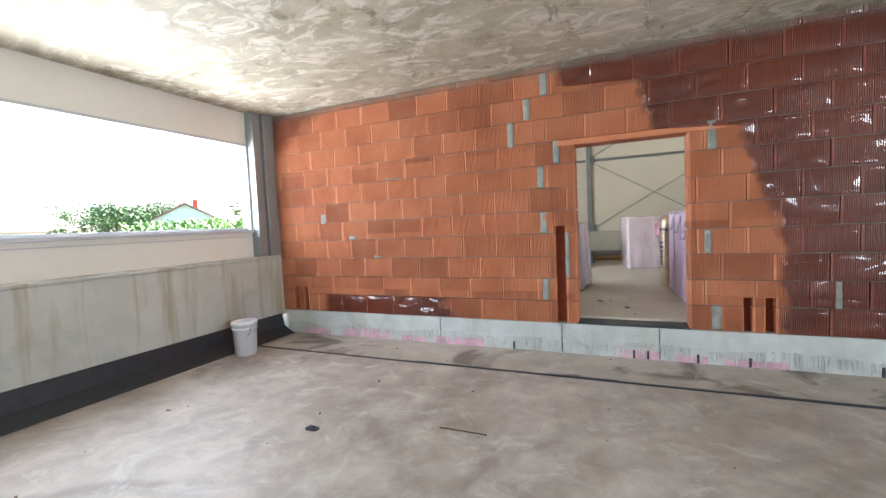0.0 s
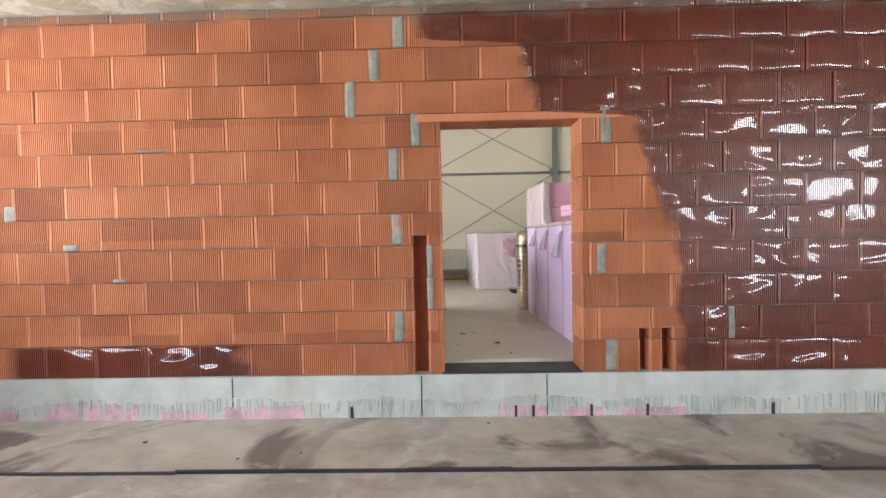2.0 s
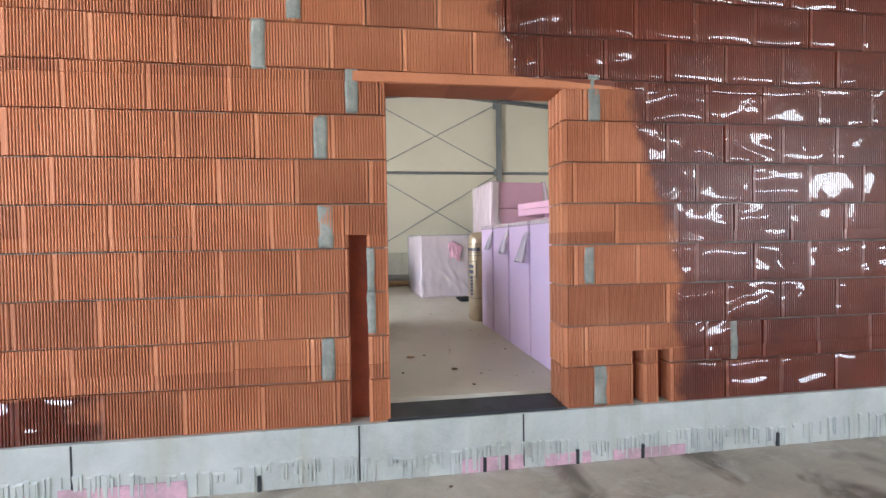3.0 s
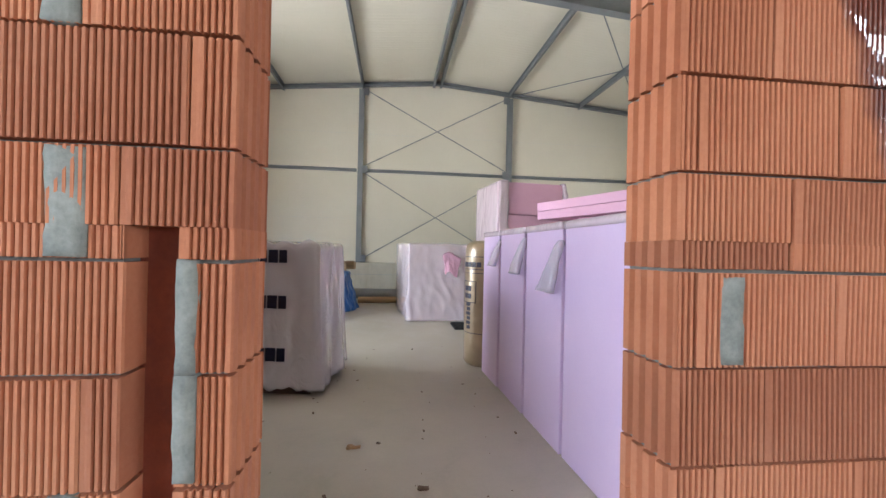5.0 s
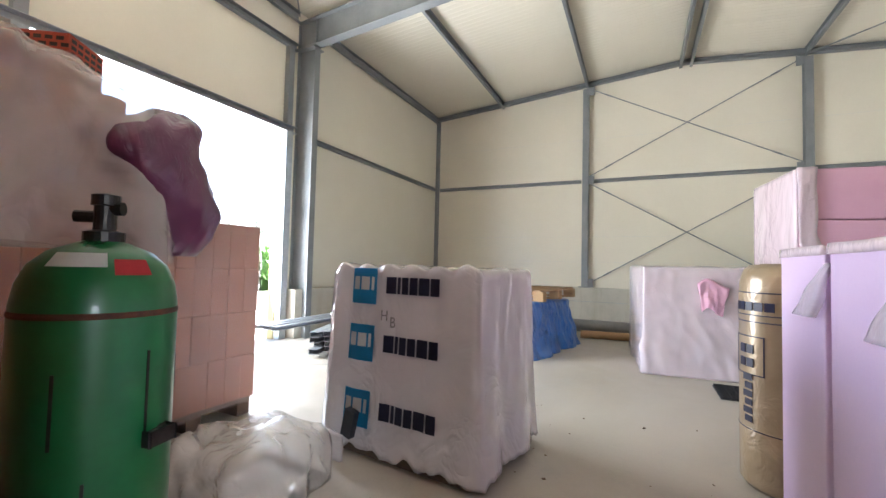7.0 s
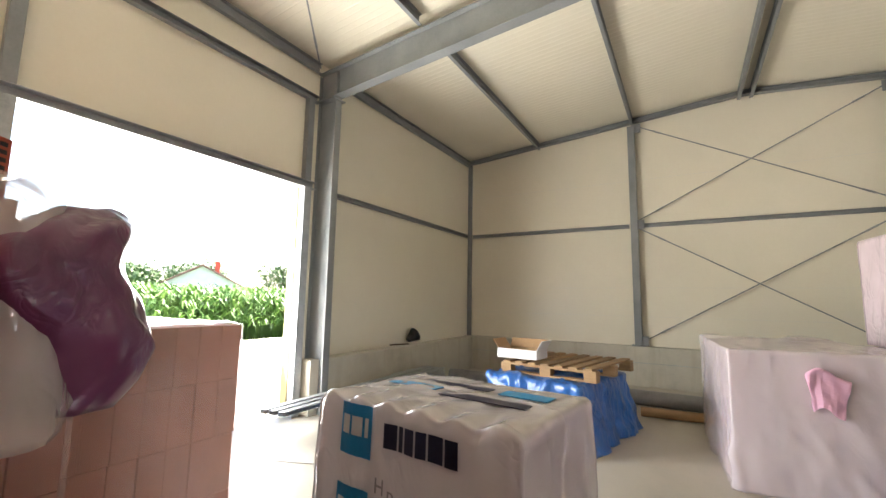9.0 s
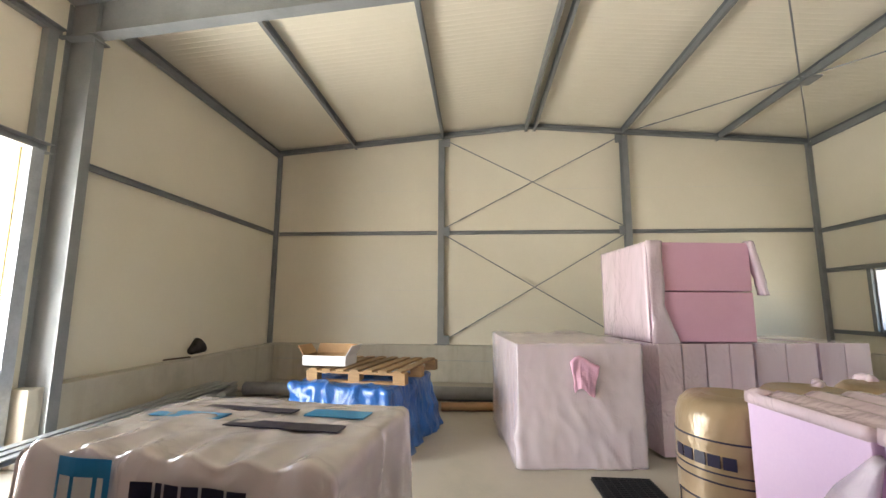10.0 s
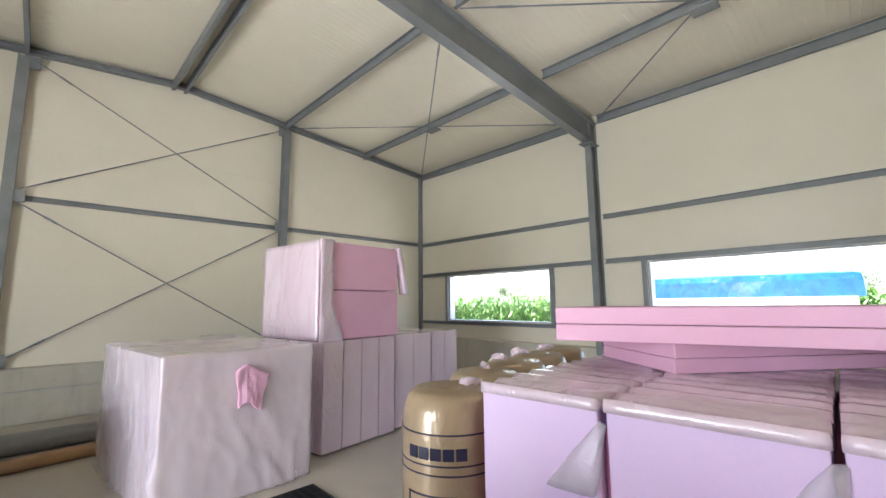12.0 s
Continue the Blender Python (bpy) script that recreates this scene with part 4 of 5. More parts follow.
def roll_pallet():
    """Upright bitumen rolls in a printed white wrap."""
    t = thing("roll_pallet", "pallet of bitumen rolls in torn white printed wrap", "roll pallet", "", "", pose(-1.05, 7.42, FLOOR, 0, 0, -7) @ Matrix.Diagonal((1.0, 0.97, 1.09, 1)))
    w, d, h = 1.02, 0.78, 1.0

    def scallop(p, u, v, k):
        # rolls press through the wrap
        top = 0.5 + 0.5 * math.cos(2 * math.pi * (u * 6 + 0.5))
        side = 0.008 * (0.5 + 0.5 * math.cos(2 * math.pi * (u * 6 + 0.5)))
        p = p.copy()
        if k > 0.5:
            p.z += 0.03 * (k - 0.5) * 2 * (top - 0.5) * max(0.0, 1 - v * 2.6)
        if v < 0.01:
            p.y += 0.02 - side
        lean = 1.0 + 0.06 * (1 - k)
        p.x, p.y = p.x * lean, p.y * lean
        if k < 0.12:
            p.z += 0.05 * noise.noise(Vector((u * 14, v * 14, 2.0)))
        return p
    for y in (-0.33, 0, 0.33):
        part("pallet_runner", one_box(-w / 2 + 0.04, y - 0.05, 0, w / 2 - 0.04, y + 0.05, 0.09), WOOD_DARK, t)
    part("wrap", soft_box(-w / 2, -d / 2, 0.05, w / 2, d / 2, h, 0.024, 0.006, 5.0, 0.03, 3.3, 0.03, scallop, 0.014, 5.0), WRAP_WHITE, t, smooth=True)

    def plate(name, x0, z0, x1, z1, mt, label="", dy=0.0):
        bm = bmesh.new()
        n = 8
        prev = None
        for i in range(n + 1):
            x = x0 + (x1 - x0) * i / n
            cur = []
            for z in (z0, (z0 + z1) / 2, z1):
                k = (z - 0.05) / (h - 0.05)
                u = (x + w / 2) / w
                yy = (-d / 2 + 0.02 - 0.008 * (0.5 + 0.5 * math.cos(2 * math.pi * (u * 6 + 0.5)))) * (1 + 0.06 * (1 - k)) - 0.05 * (1 - k) ** 2 * 0.6 - 0.012 - dy
                cur.append(bm.verts.new((x * (1 + 0.06 * (1 - k)), yy, z)))
            if prev:
                bm.faces.new((prev[0], cur[0], cur[1], prev[1]))
                bm.faces.new((prev[1], cur[1], cur[2], prev[2]))
            prev = cur
        bmesh.ops.solidify(bm, geom=bm.faces[:], thickness=0.002)
        part(name, bm, mt, t, label)
    for z in (0.80, 0.50, 0.16):
        plate("printed_square", -0.33, z, -0.145, z + 0.19, INKBLUE, "blue printed square")
        for i, wd in enumerate((0.044, 0.058, 0.02)):
            x = -0.315 + sum((0.044, 0.058, 0.02)[:i]) + 0.014 * i
            plate("printed_bar", x, z + 0.075, x + wd, z + 0.145, PAPER, "", 0.003)
        x = -0.070
        for wd in (0.066, 0.022, 0.048, 0.048, 0.070, 0.056):
            plate("printed_bar", x, z + 0.062, x + wd, z + 0.148, INKDARK, "", 0.002)
            x += wd + 0.009
    for x, z, s in ((-0.06, 0.73, "H"), (0.005, 0.70, "B")):
        cu = bpy.data.curves.new("pen_mark", "FONT")
        cu.body, cu.size, cu.extrude = s, 0.075, 0.0008
        ob = new("pen_mark", cu)
        ob.data.materials.append(INKGREY)
        ob.parent = t
        ob.matrix_basis = pose(x, -0.452, z, 88, 0, 0)
    # torn flap
    part("torn_flap", soft_box(-0.40, -0.53, 0.0, -0.25, -0.50, 0.14, 0.02, 0.02, 9, 0.01, 5.0), WRAP_WHITE, t, "torn loose flap of wrap", True)
    part("tear", one_box(-0.31, -0.505, 0.06, -0.24, -0.46, 0.20, m=pose(0, 0, 0, 0, 14, 0)), BITUMEN, t, "dark tear in the wrap")
    for x0, x1, y0, y1, mt in ((-0.05, 0.38, -0.06, 0.02, INKDARK), (-0.30, 0.10, 0.14, 0.20, INKDARK), (0.16, 0.40, 0.12, 0.22, INKBLUE), (-0.42, -0.12, 0.0, 0.08, INKBLUE)):
        part("printed_bar", one_box(x0, y0, h + 0.004, x1, y1, h + 0.007), mt, t)


roll_pallet()


def steel_sections():
    t = thing("steel_sections", "bundle of dark galvanised channel sections on the floor", "steel sections", "", "", pose(-3.35, 9.95, FLOOR, 0, 0, 22))
    for r in range(4):
        for c in range(6):
            bm = bmesh.new()
            x, z = -0.4 + c * 0.13, 0.05 + r * 0.065
            jut = random.uniform(-0.12, 0.1)
            channel(bm, (x, -1.0 + jut, z + 0.03), (x, 2.6 + jut, z + 0.03), 0.06, 0.11, (1, 0, 0), t=0.004)
            part("channel_section", bm, GALV, t)
    for y in (-0.5, 1.8):
        part("bearer", one_box(-0.55, y, 0, 0.5, y + 0.08, 0.048), WOOD_DARK, t)
    for i in range(3):
        bm = channel(bmesh.new(), (-0.95 - i * 0.1, -0.9, 0.30 + i * 0.01), (0.3 - i * 0.1, 2.2, 0.33 + i * 0.01), 0.05, 0.09, (1, 0, 0), t=0.004)
        part("channel_section", bm, GALV, t)


steel_sections()


def tarp_stack():
    base = thing("tarp_load", "pallet load wrapped in a crumpled blue tarpaulin", "covered load", "", "", pose(-1.53, 10.98, FLOOR, 0, 0, -13))

    def fold(p, u, v, k):
        q = p.copy()
        s = 1 + 0.14 * (1 - k) ** 1.3
        q.x, q.y = q.x * s, q.y * s
        q += Vector((math.sin(v * 23 + u * 9) * 0.006, math.sin(u * 19 + v * 7) * 0.008, 0)) * (1 - k)
        return q
    part("tarpaulin", soft_box(-0.60, -0.66, 0.0, 0.60, 0.66, 0.66, 0.024, 0.04, 4.5, 0.04, 1.2, 0.05, fold, 0.05, 4.0), TARP, base, smooth=True)
    pallet(pose(-1.42, 11.02, FLOOR + 0.68, 1.0, -1.0, -13), 1.2, 1.1, label="empty wooden pallet laid on the blue tarpaulin")
    b = thing("cardboard_box", "open cardboard box with a white printed side", "box", "", "", pose(-1.92, 10.80, FLOOR + 0.83, 0, 0, -6))
    part("front", one_box(-0.26, -0.17, 0, 0.26, -0.162, 0.11), CARDWHITE, b, "white printed side")
    part("back", one_box(-0.26, 0.162, 0, 0.26, 0.17, 0.11), CARD, b)
    part("side", one_box(-0.26, -0.161, 0, -0.252, 0.161, 0.11), CARD, b)
    part("side", one_box(0.252, -0.161, 0, 0.26, 0.161, 0.11), CARDWHITE, b)
    part("bottom", one_box(-0.25, -0.16, 0.0, 0.25, 0.16, 0.006), CARD, b)
    part("flap", one_box(-0.002, -0.16, 0, 0.006, 0.16, 0.13, m=pose(-0.256, 0, 0.11, 0, -38, 0)), CARD, b)
    part("flap", one_box(-0.002, -0.16, 0, 0.006, 0.16, 0.13, m=pose(0.256, 0, 0.11, 0, 30, 0)), CARDWHITE, b)
    part("flap", one_box(-0.25, -0.002, 0, 0.25, 0.006, 0.12, m=pose(0, 0.166, 0.11, -30, 0, 0)), CARD, b)


tarp_stack()


# pipes by the back wall
bm = lathe(bmesh.new(), [(0.05, 0), (0.062, 0), (0.062, 1.1), (0.05, 1.1)], 20)
tagged(part("cardboard_tube", bm, CARD, smooth=False, m=pose(-0.72, 12.15, FLOOR + 0.063, 0, 90, 6)), "brown cardboard tube lying on the floor", "tube")
bm = lathe(bmesh.new(), [(0.10, 0), (0.11, 0), (0.11, 4.2), (0.10, 4.2)], 24)
rod(bm, (0, 0, 4.18), (0, 0, 4.19), 0.1, 20)
tagged(part("plastic_pipe", bm, PVC, m=pose(-4.9 + 0.8, 12.9, FLOOR + 0.112, 0, 90, -1)), "long grey plastic pipe along the base wall", "pipe")
t = thing("roof_outlet", "dark metal scoop lying on the base wall", "scoop", "", "", pose(-4.47, 12.0, LOWZ + 0.01, 0, 0, 70))
part("scoop", lathe(bmesh.new(), [(0.03, 0), (0.05, 0.02), (0.13, 0.20), (0.125, 0.21), (0.04, 0.04)], 20), DARKMETAL, t, m=pose(-0.05, 0, 0.075, 0, 60, 0))
part("bar", one_box(-0.6, -0.02, 0.0, -0.02, 0.02, 0.02, bevel=0.004), WOOD_DARK, t)

# floor drain grating
g = thing("drain_grating", "black steel floor grating set in the concrete", "grating", "", "", pose(1.04, 9.66, FLOOR + 0.002))
part("tray", one_box(-0.26, -0.245, 0.0, 0.26, 0.245, 0.004), BITUMEN, g)
for i in range(14):
    o = -0.24 + i * 0.48 / 13
    part("bar", one_box(-0.25, o - 0.004, 0.004, 0.25, o + 0.004, 0.022), GRATE, g)
for i in range(8):
    o = -0.24 + i * 0.48 / 7
    part("cross_bar", one_box(o - 0.003, -0.24, 0.005, o + 0.003, 0.24, 0.019), GRATE, g)


def foam_bundle(name, m, w, d, h, boards, label, mat_, group="", axis="x", gap=0.004):
    """Foam boards on edge, side by side along x, as one bundle."""
    t = thing(name, label, "foam boards", group, "", m)
    for i in range(boards):
        a = -w / 2 + w * i / boards
        b = -w / 2 + w * (i + 1) / boards
        dz = random.uniform(-0.004, 0.004)
        part("foam_board", one_box(a + gap / 2, -d / 2 + random.uniform(0, 0.006), 0.0, b - gap / 2, d / 2, h + dz, bevel=0.004), mat_, t)
    return t


def wrap_shell(t, w, d, h, material, seed, amp=0.012, label="clear wrinkled film"):
    part("film", soft_box(-w / 2 - 0.012, -d / 2 - 0.012, 0.01, w / 2 + 0.012, d / 2 + 0.012, h + 0.012, 0.024, amp, 4, 0.018, seed, 0.012, None, 0.04, 4.5), material, t, label, True)


# front row of pink boards with lilac skylight in their colour, faces towards the aisle
YF = [5.40, 6.02, 6.57, 7.10, 7.57]
for i, (a, b) in enumerate(zip(YF, YF[1:])):
    t = thing("foam_board_bundle", "bundle of upright pink foam insulation boards in film, coloured lilac as under blue skylight", "foam boards", "bundles along the aisle", "", pose(1.47 - 0.03 * i, (a + b) / 2, FLOOR, 0, 0, 2.5))
    d = b - a - 0.022
    for k in range(10):
        x0 = -0.63 + k * 0.126
        part("foam_board", one_box(x0, -d / 2, 0.0, x0 + 0.124, d / 2, 1.195 + 0.008 * (k % 2), bevel=0.006), XPS_SKY_TINT, t)
    # solid strip between bundles; the gap's shade is in its deeper pink
    part("seam", one_box(-0.60, d / 2 + 0.001, 0.01, 0.60, d / 2 + 0.02, 1.12), XPS_GAP, t, "deep pink filler strip coloured as the shaded gap")

    def ripple(p, u, v, k):
        return p + Vector((0, 0, 0.010 * math.cos(u * 2 * math.pi * 10) if k > 0.99 else 0))
    part("top_film", soft_box(-0.64, -d / 2 - 0.006, 1.18, 0.64, d / 2 + 0.006, 1.213, 0.03, 0.003, 5, 0.010, i * 2.0, 0, ripple), WRAP_CLEAR, t, "clear shrink film pulled over the board tops", True)
for x, y, z, s in ((0.825, 6.09, 1.44, 0.72), (0.81, 6.63, 1.47, 0.6), (0.785, 7.16, 1.47, 0.5)):
    bm = soft_box(-0.015, -0.09 * s, -0.30 * s, 0.012, 0.09 * s, 0.06, 0.02, 0.02, 6, 0.01, x * 9, 0,
                  lambda p, u, v, k: Vector((p.x - 0.05 * (1 - k), p.y * (1.25 - k) * 1.2 - 0.09 * k, p.z)))
    tagged(part("film_tatter", bm, TATTER, smooth=True, m=pose(x - 0.01, y, z)), "torn tatter of clear film hanging between boards", "plastic film", "film tatters")
# loose boards on top
for i, (x0, y0, z, w, d, rz_) in enumerate(((2.06, 6.90, 1.600, 0.60, 1.25, 52), (2.06, 6.90, 1.662, 0.60, 1.25, 52.5), (1.72, 6.80, 1.725, 0.60, 1.6, 16.5), (1.72, 6.80, 1.800, 0.60, 1.6, 17))):
    h = 0.06 if i < 2 else 0.072
    tagged(part("foam_board", one_box(-w / 2, -d / 2, 0, w / 2, d / 2, h, bevel=0.004), XPS, m=pose(x0, y0, z, 0, 0, rz_)), "loose pink foam insulation board lying flat on the bundles", "foam board", "loose boards")


def foam_roll(x, y, seed):
    t = thing("insulation_roll", "upright mineral wool roll in bronze printed film", "insulation roll", "insulation rolls", "", pose(x, y, FLOOR, 0, 0, seed * 40))
    prof = [(0.185, 0.0), (0.21, 0.03), (0.2117, 0.3), (0.21, 0.6), (0.2117, 0.98), (0.206, 1.07), (0.19, 1.12), (0.16, 1.15), (0.135, 1.14), (0.11, 1.155), (0.085, 1.145), (0.07, 1.152), (0.03, 1.13)]
    part("wrap", lathe(bmesh.new(), prof, 48), FOIL_GOLD, t, smooth=True)
    for z in (1.0, 0.885, 0.85, 0.30):
        part("printed_line", lathe(bmesh.new(), [(0.21, z), (0.2138, z + 0.001), (0.2138, z + 0.006), (0.21, z + 0.007)], 48), INKDARK, t)
    bm = bmesh.new()
    for a0 in (-60, 60, 180):
        for k in range(5):
            a = a0 + k * 14
            box(bm, 0.2113, -0.022, 0.91, 0.2146, 0.022, 0.955, m=pose(0, 0, 0, 0, 0, a))
        for k in range(2):
            for j in range(2):
                box(bm, 0.2113, -0.022, 0.62 + j * 0.07, 0.2146, 0.022, 0.665 + j * 0.07, m=pose(0, 0, 0, 0, 0, a0 + 15 + k * 14))
    tagged(part("pictograms", bm, INKDARK, t, "small dark printed pictograms"), kind="stuff")
    bm = bmesh.new()
    for a0 in (-60, 60, 180):
        for dz in (0.58, 0.775):
            for k in range(8):
                box(bm, 0.2113, -0.016, dz, 0.2142, 0.016, dz + 0.006, m=pose(0, 0, 0, 0, 0, a0 - 4 + k * 7))
        for k in (0, 7):
            box(bm, 0.2113, -0.003, 0.58, 0.2142, 0.003, 0.78, m=pose(0, 0, 0, 0, 0, a0 - 7 + k * 8))
    tagged(part("printed_border", bm, INKDARK, t), kind="stuff")
    bm = bmesh.new()
    for k in range(6):
        z = 0.34 + k * 0.042
        box(bm, 0.2113, -0.02 - 0.01 * (k % 2), z, 0.2146, 0.03, z + 0.032, m=pose(0, 0, 0, 0, 0, 205 - seed * 40))
    part("printed_bar", bm, INKDARK, t)
    bm = soft_box(-0.05, -0.03, 1.12, 0.06, 0.03, 1.17, 0.02, 0.025, 12, 0.02, seed)
    part("film_knot", bm, WRAP_CLEAR, t, "twisted clear film end", True, m=pose(0.13, 0.0, 0))


for i, (x, y) in enumerate(((0.835, 7.80), (1.27, 7.97), (1.73, 8.11), (2.17, 8.22), (2.6, 8.3))):
    foam_roll(x, y, i)

# wrapped bundle in the middle of the floor
t = foam_bundle("foam_board_stack", pose(0.70, 10.98, FLOOR, 0, 0, 5), 1.20, 1.72, 1.14, 8, "stack of pink foam boards under wrinkled clear film", WRAP_PINK, "wrapped foam stacks")
wrap_shell(t, 1.20, 1.72, 1.145, CLEAR, 8.0, 0.012)
part("bare_board", soft_box(-0.09, -0.91, 0.70, 0.17, -0.87, 0.99, 0.02, 0.02, 7, 0.015, 4.4, 0, lambda p, u, v, k: Vector((p.x * (0.75 + 0.35 * k), p.y, p.z + 0.04 * math.sin(u * 5)))), XPS, t, "bare pink board through a hole in the film")
# row behind: three bundles and the box on top
for i, (x0, x1, yy) in enumerate(((1.56, 2.60, 11.12), (2.64, 3.34, 11.30), (3.40, 4.00, 11.45))):
    foam_bundle("foam_board_stack", pose((x0 + x1) / 2, yy, FLOOR + 0.02, 0, 0, 8), x1 - x0, 1.2, 1.11, max(2, int((x1 - x0) / 0.25)), "row of pink-white foam boards on edge under film", WRAP_PINK, "foam stacks by the wall", gap=0.012)
t = thing("foam_board_stack", "high stack of pink foam boards with torn film", "foam boards", "foam stacks by the wall", "", pose(2.15, 11.18, FLOOR + 1.14, 0, 0, 6))
part("foam_slab", one_box(-0.56, -0.58, 0.0, 0.56, 0.60, 0.53, bevel=0.012), XPS, t)
part("foam_slab", one_box(-0.555, -0.575, 0.54, 0.56, 0.60, 1.07, bevel=0.012), XPS, t)
part("film", soft_box(-0.595, -0.56, 0.0, -0.56, 0.62, 1.08, 0.05, 0.008, 5, 0.02, 3.0), WRAP_PINK, t, "film over the board ends", True)
part("film", soft_box(-0.585, -0.605, -0.03, -0.42, -0.575, 1.08, 0.04, 0.02, 6, 0.01, 7.0, 0, lambda p, u, v, k: Vector((p.x + 0.22 * max(0, 0.35 - k) * u * 2, p.y, p.z))), WRAP_CLEAR, t, "torn film edge", True)
part("film", soft_box(0.54, -0.62, 0.50, 0.60, -0.5, 1.09, 0.03, 0.02, 7, 0.01, 9.0, 0, lambda p, u, v, k: Vector((p.x + 0.12 * (1 - k), p.y, p.z))), WRAP_CLEAR, t, "torn film edge", True)


# ---- outdoors ----
structure("ground", one_box(-400, -400, -0.6, 400, 400, -0.25), GRASS, "green farmland reaching the horizon", "ground")
bm = one_box(-17, -20, -0.3, -4.72, 40, -0.0)
box(bm, 6.75, -20, -0.3, 24, 40, 0.0)
structure("yard", bm, GRAVEL, "pale compacted gravel yard around the building", "ground")


def maize(name, x0, x1, y0, y1, n, top):
    rng = np.random.default_rng(7)
    verts, faces = [], []
    for _ in range(n):
        x, y = rng.uniform(x0, x1), rng.uniform(y0, y1)
        h = top * rng.uniform(0.82, 1.05)
        for k in range(7):
            a = rng.uniform(0, 2 * math.pi)
            z = h * (0.25 + 0.11 * k)
            ln, w = rng.uniform(0.45, 0.8), rng.uniform(0.03, 0.06)
            dx, dy = math.cos(a), math.sin(a)
            i = len(verts)
            verts += [(x - dy * w, y + dx * w, z), (x + dy * w, y - dx * w, z), (x + dx * ln * 0.55 + dy * w, y + dy * ln * 0.55 - dx * w, z + 0.28), (x + dx * ln * 0.55 - dy * w, y + dy * ln * 0.55 + dx * w, z + 0.28), (x + dx * ln, y + dy * ln, z + rng.uniform(-0.1, 0.25))]
            faces += [(i, i + 1, i + 2, i + 3), (i + 3, i + 2, i + 4)]
        i = len(verts)
        verts += [(x - 0.02, y, -0.25), (x + 0.02, y, -0.25), (x + 0.012, y, h), (x - 0.012, y, h)]
        faces.append((i, i + 1, i + 2, i + 3))
    me = bpy.data.meshes.new(name)
    me.from_pydata(verts, [], faces)
    me.materials.append(LEAF)
    tagged(new(name, me), "dense green standing maize crop beyond the yard", "maize", "", "stuff")


maize("maize_field", -25, -17.5, 13.5, 44, 3600, 2.3)
maize("maize_field", 24.5, 32, -6, 52, 5200, 2.35)


def tree(x, y, h, spread, seed, label="leafy green broadleaf tree beyond the field"):
    rng = np.random.default_rng(seed)
    t = thing("tree", label, "tree", "trees beyond the field", "", pose(x, y, -0.25))
    bm = rod(bmesh.new(), (0, 0, 0), (0.1, 0.05, h * 0.55), 0.28 * h / 9, 8, 0.12 * h / 9)
    for k in range(7):
        a = k * 2.4
        rod(bm, (0.05, 0.02, h * (0.25 + 0.04 * k)), (math.cos(a) * spread * 0.6, math.sin(a) * spread * 0.6, h * (0.5 + 0.06 * k)), 0.09, 6, 0.03)
    part("trunk", bm, BARK, t)
    verts, faces = [], []
    lobes = [(rng.normal(0, spread * 0.38), rng.normal(0, spread * 0.38), h * rng.uniform(0.38, 0.9), spread * rng.uniform(0.25, 0.45)) for _ in range(16)]
    for cx, cy, cz, r in lobes:
        for _ in range(150):
            d = rng.normal(0, 1, 3)
            d /= np.linalg.norm(d)
            p = np.array((cx, cy, cz)) + d * r * rng.uniform(0.6, 1.08)
            u = rng.normal(0, 1, 3)
            u /= np.linalg.norm(u)
            v = np.cross(u, d)
            s = rng.uniform(0.12, 0.26)
            i = len(verts)
            verts += [tuple(p - u * s), tuple(p + v * s * 0.6), tuple(p + u * s), tuple(p - v * s * 0.6)]
            faces.append((i, i + 1, i + 2, i + 3))
    me = bpy.data.meshes.new("crown")
    me.from_pydata(verts, [], faces)
    me.materials.append(TREELEAF)
    new("crown", me).parent = t


for i, (x, y, h, s) in enumerate(((-48, 44, 7.5, 3.0), (-62, 38, 7, 4.2), (-70, 33, 6.5, 4.5), (-38, 44, 6.5, 2.6), (-75, 50, 8, 4.5), (-60, 62, 8, 4.5), (-44, 24, 5.5, 3.0), (-52, 14, 6, 3.4),
                                  (110, 90, 8, 6), (120, 60, 7, 6), (125, 40, 8, 6), (118, 76, 6, 5), (105, 22, 7, 5), (110, 10, 8, 6))):
    tree(x, y, h, s, 20 + i)


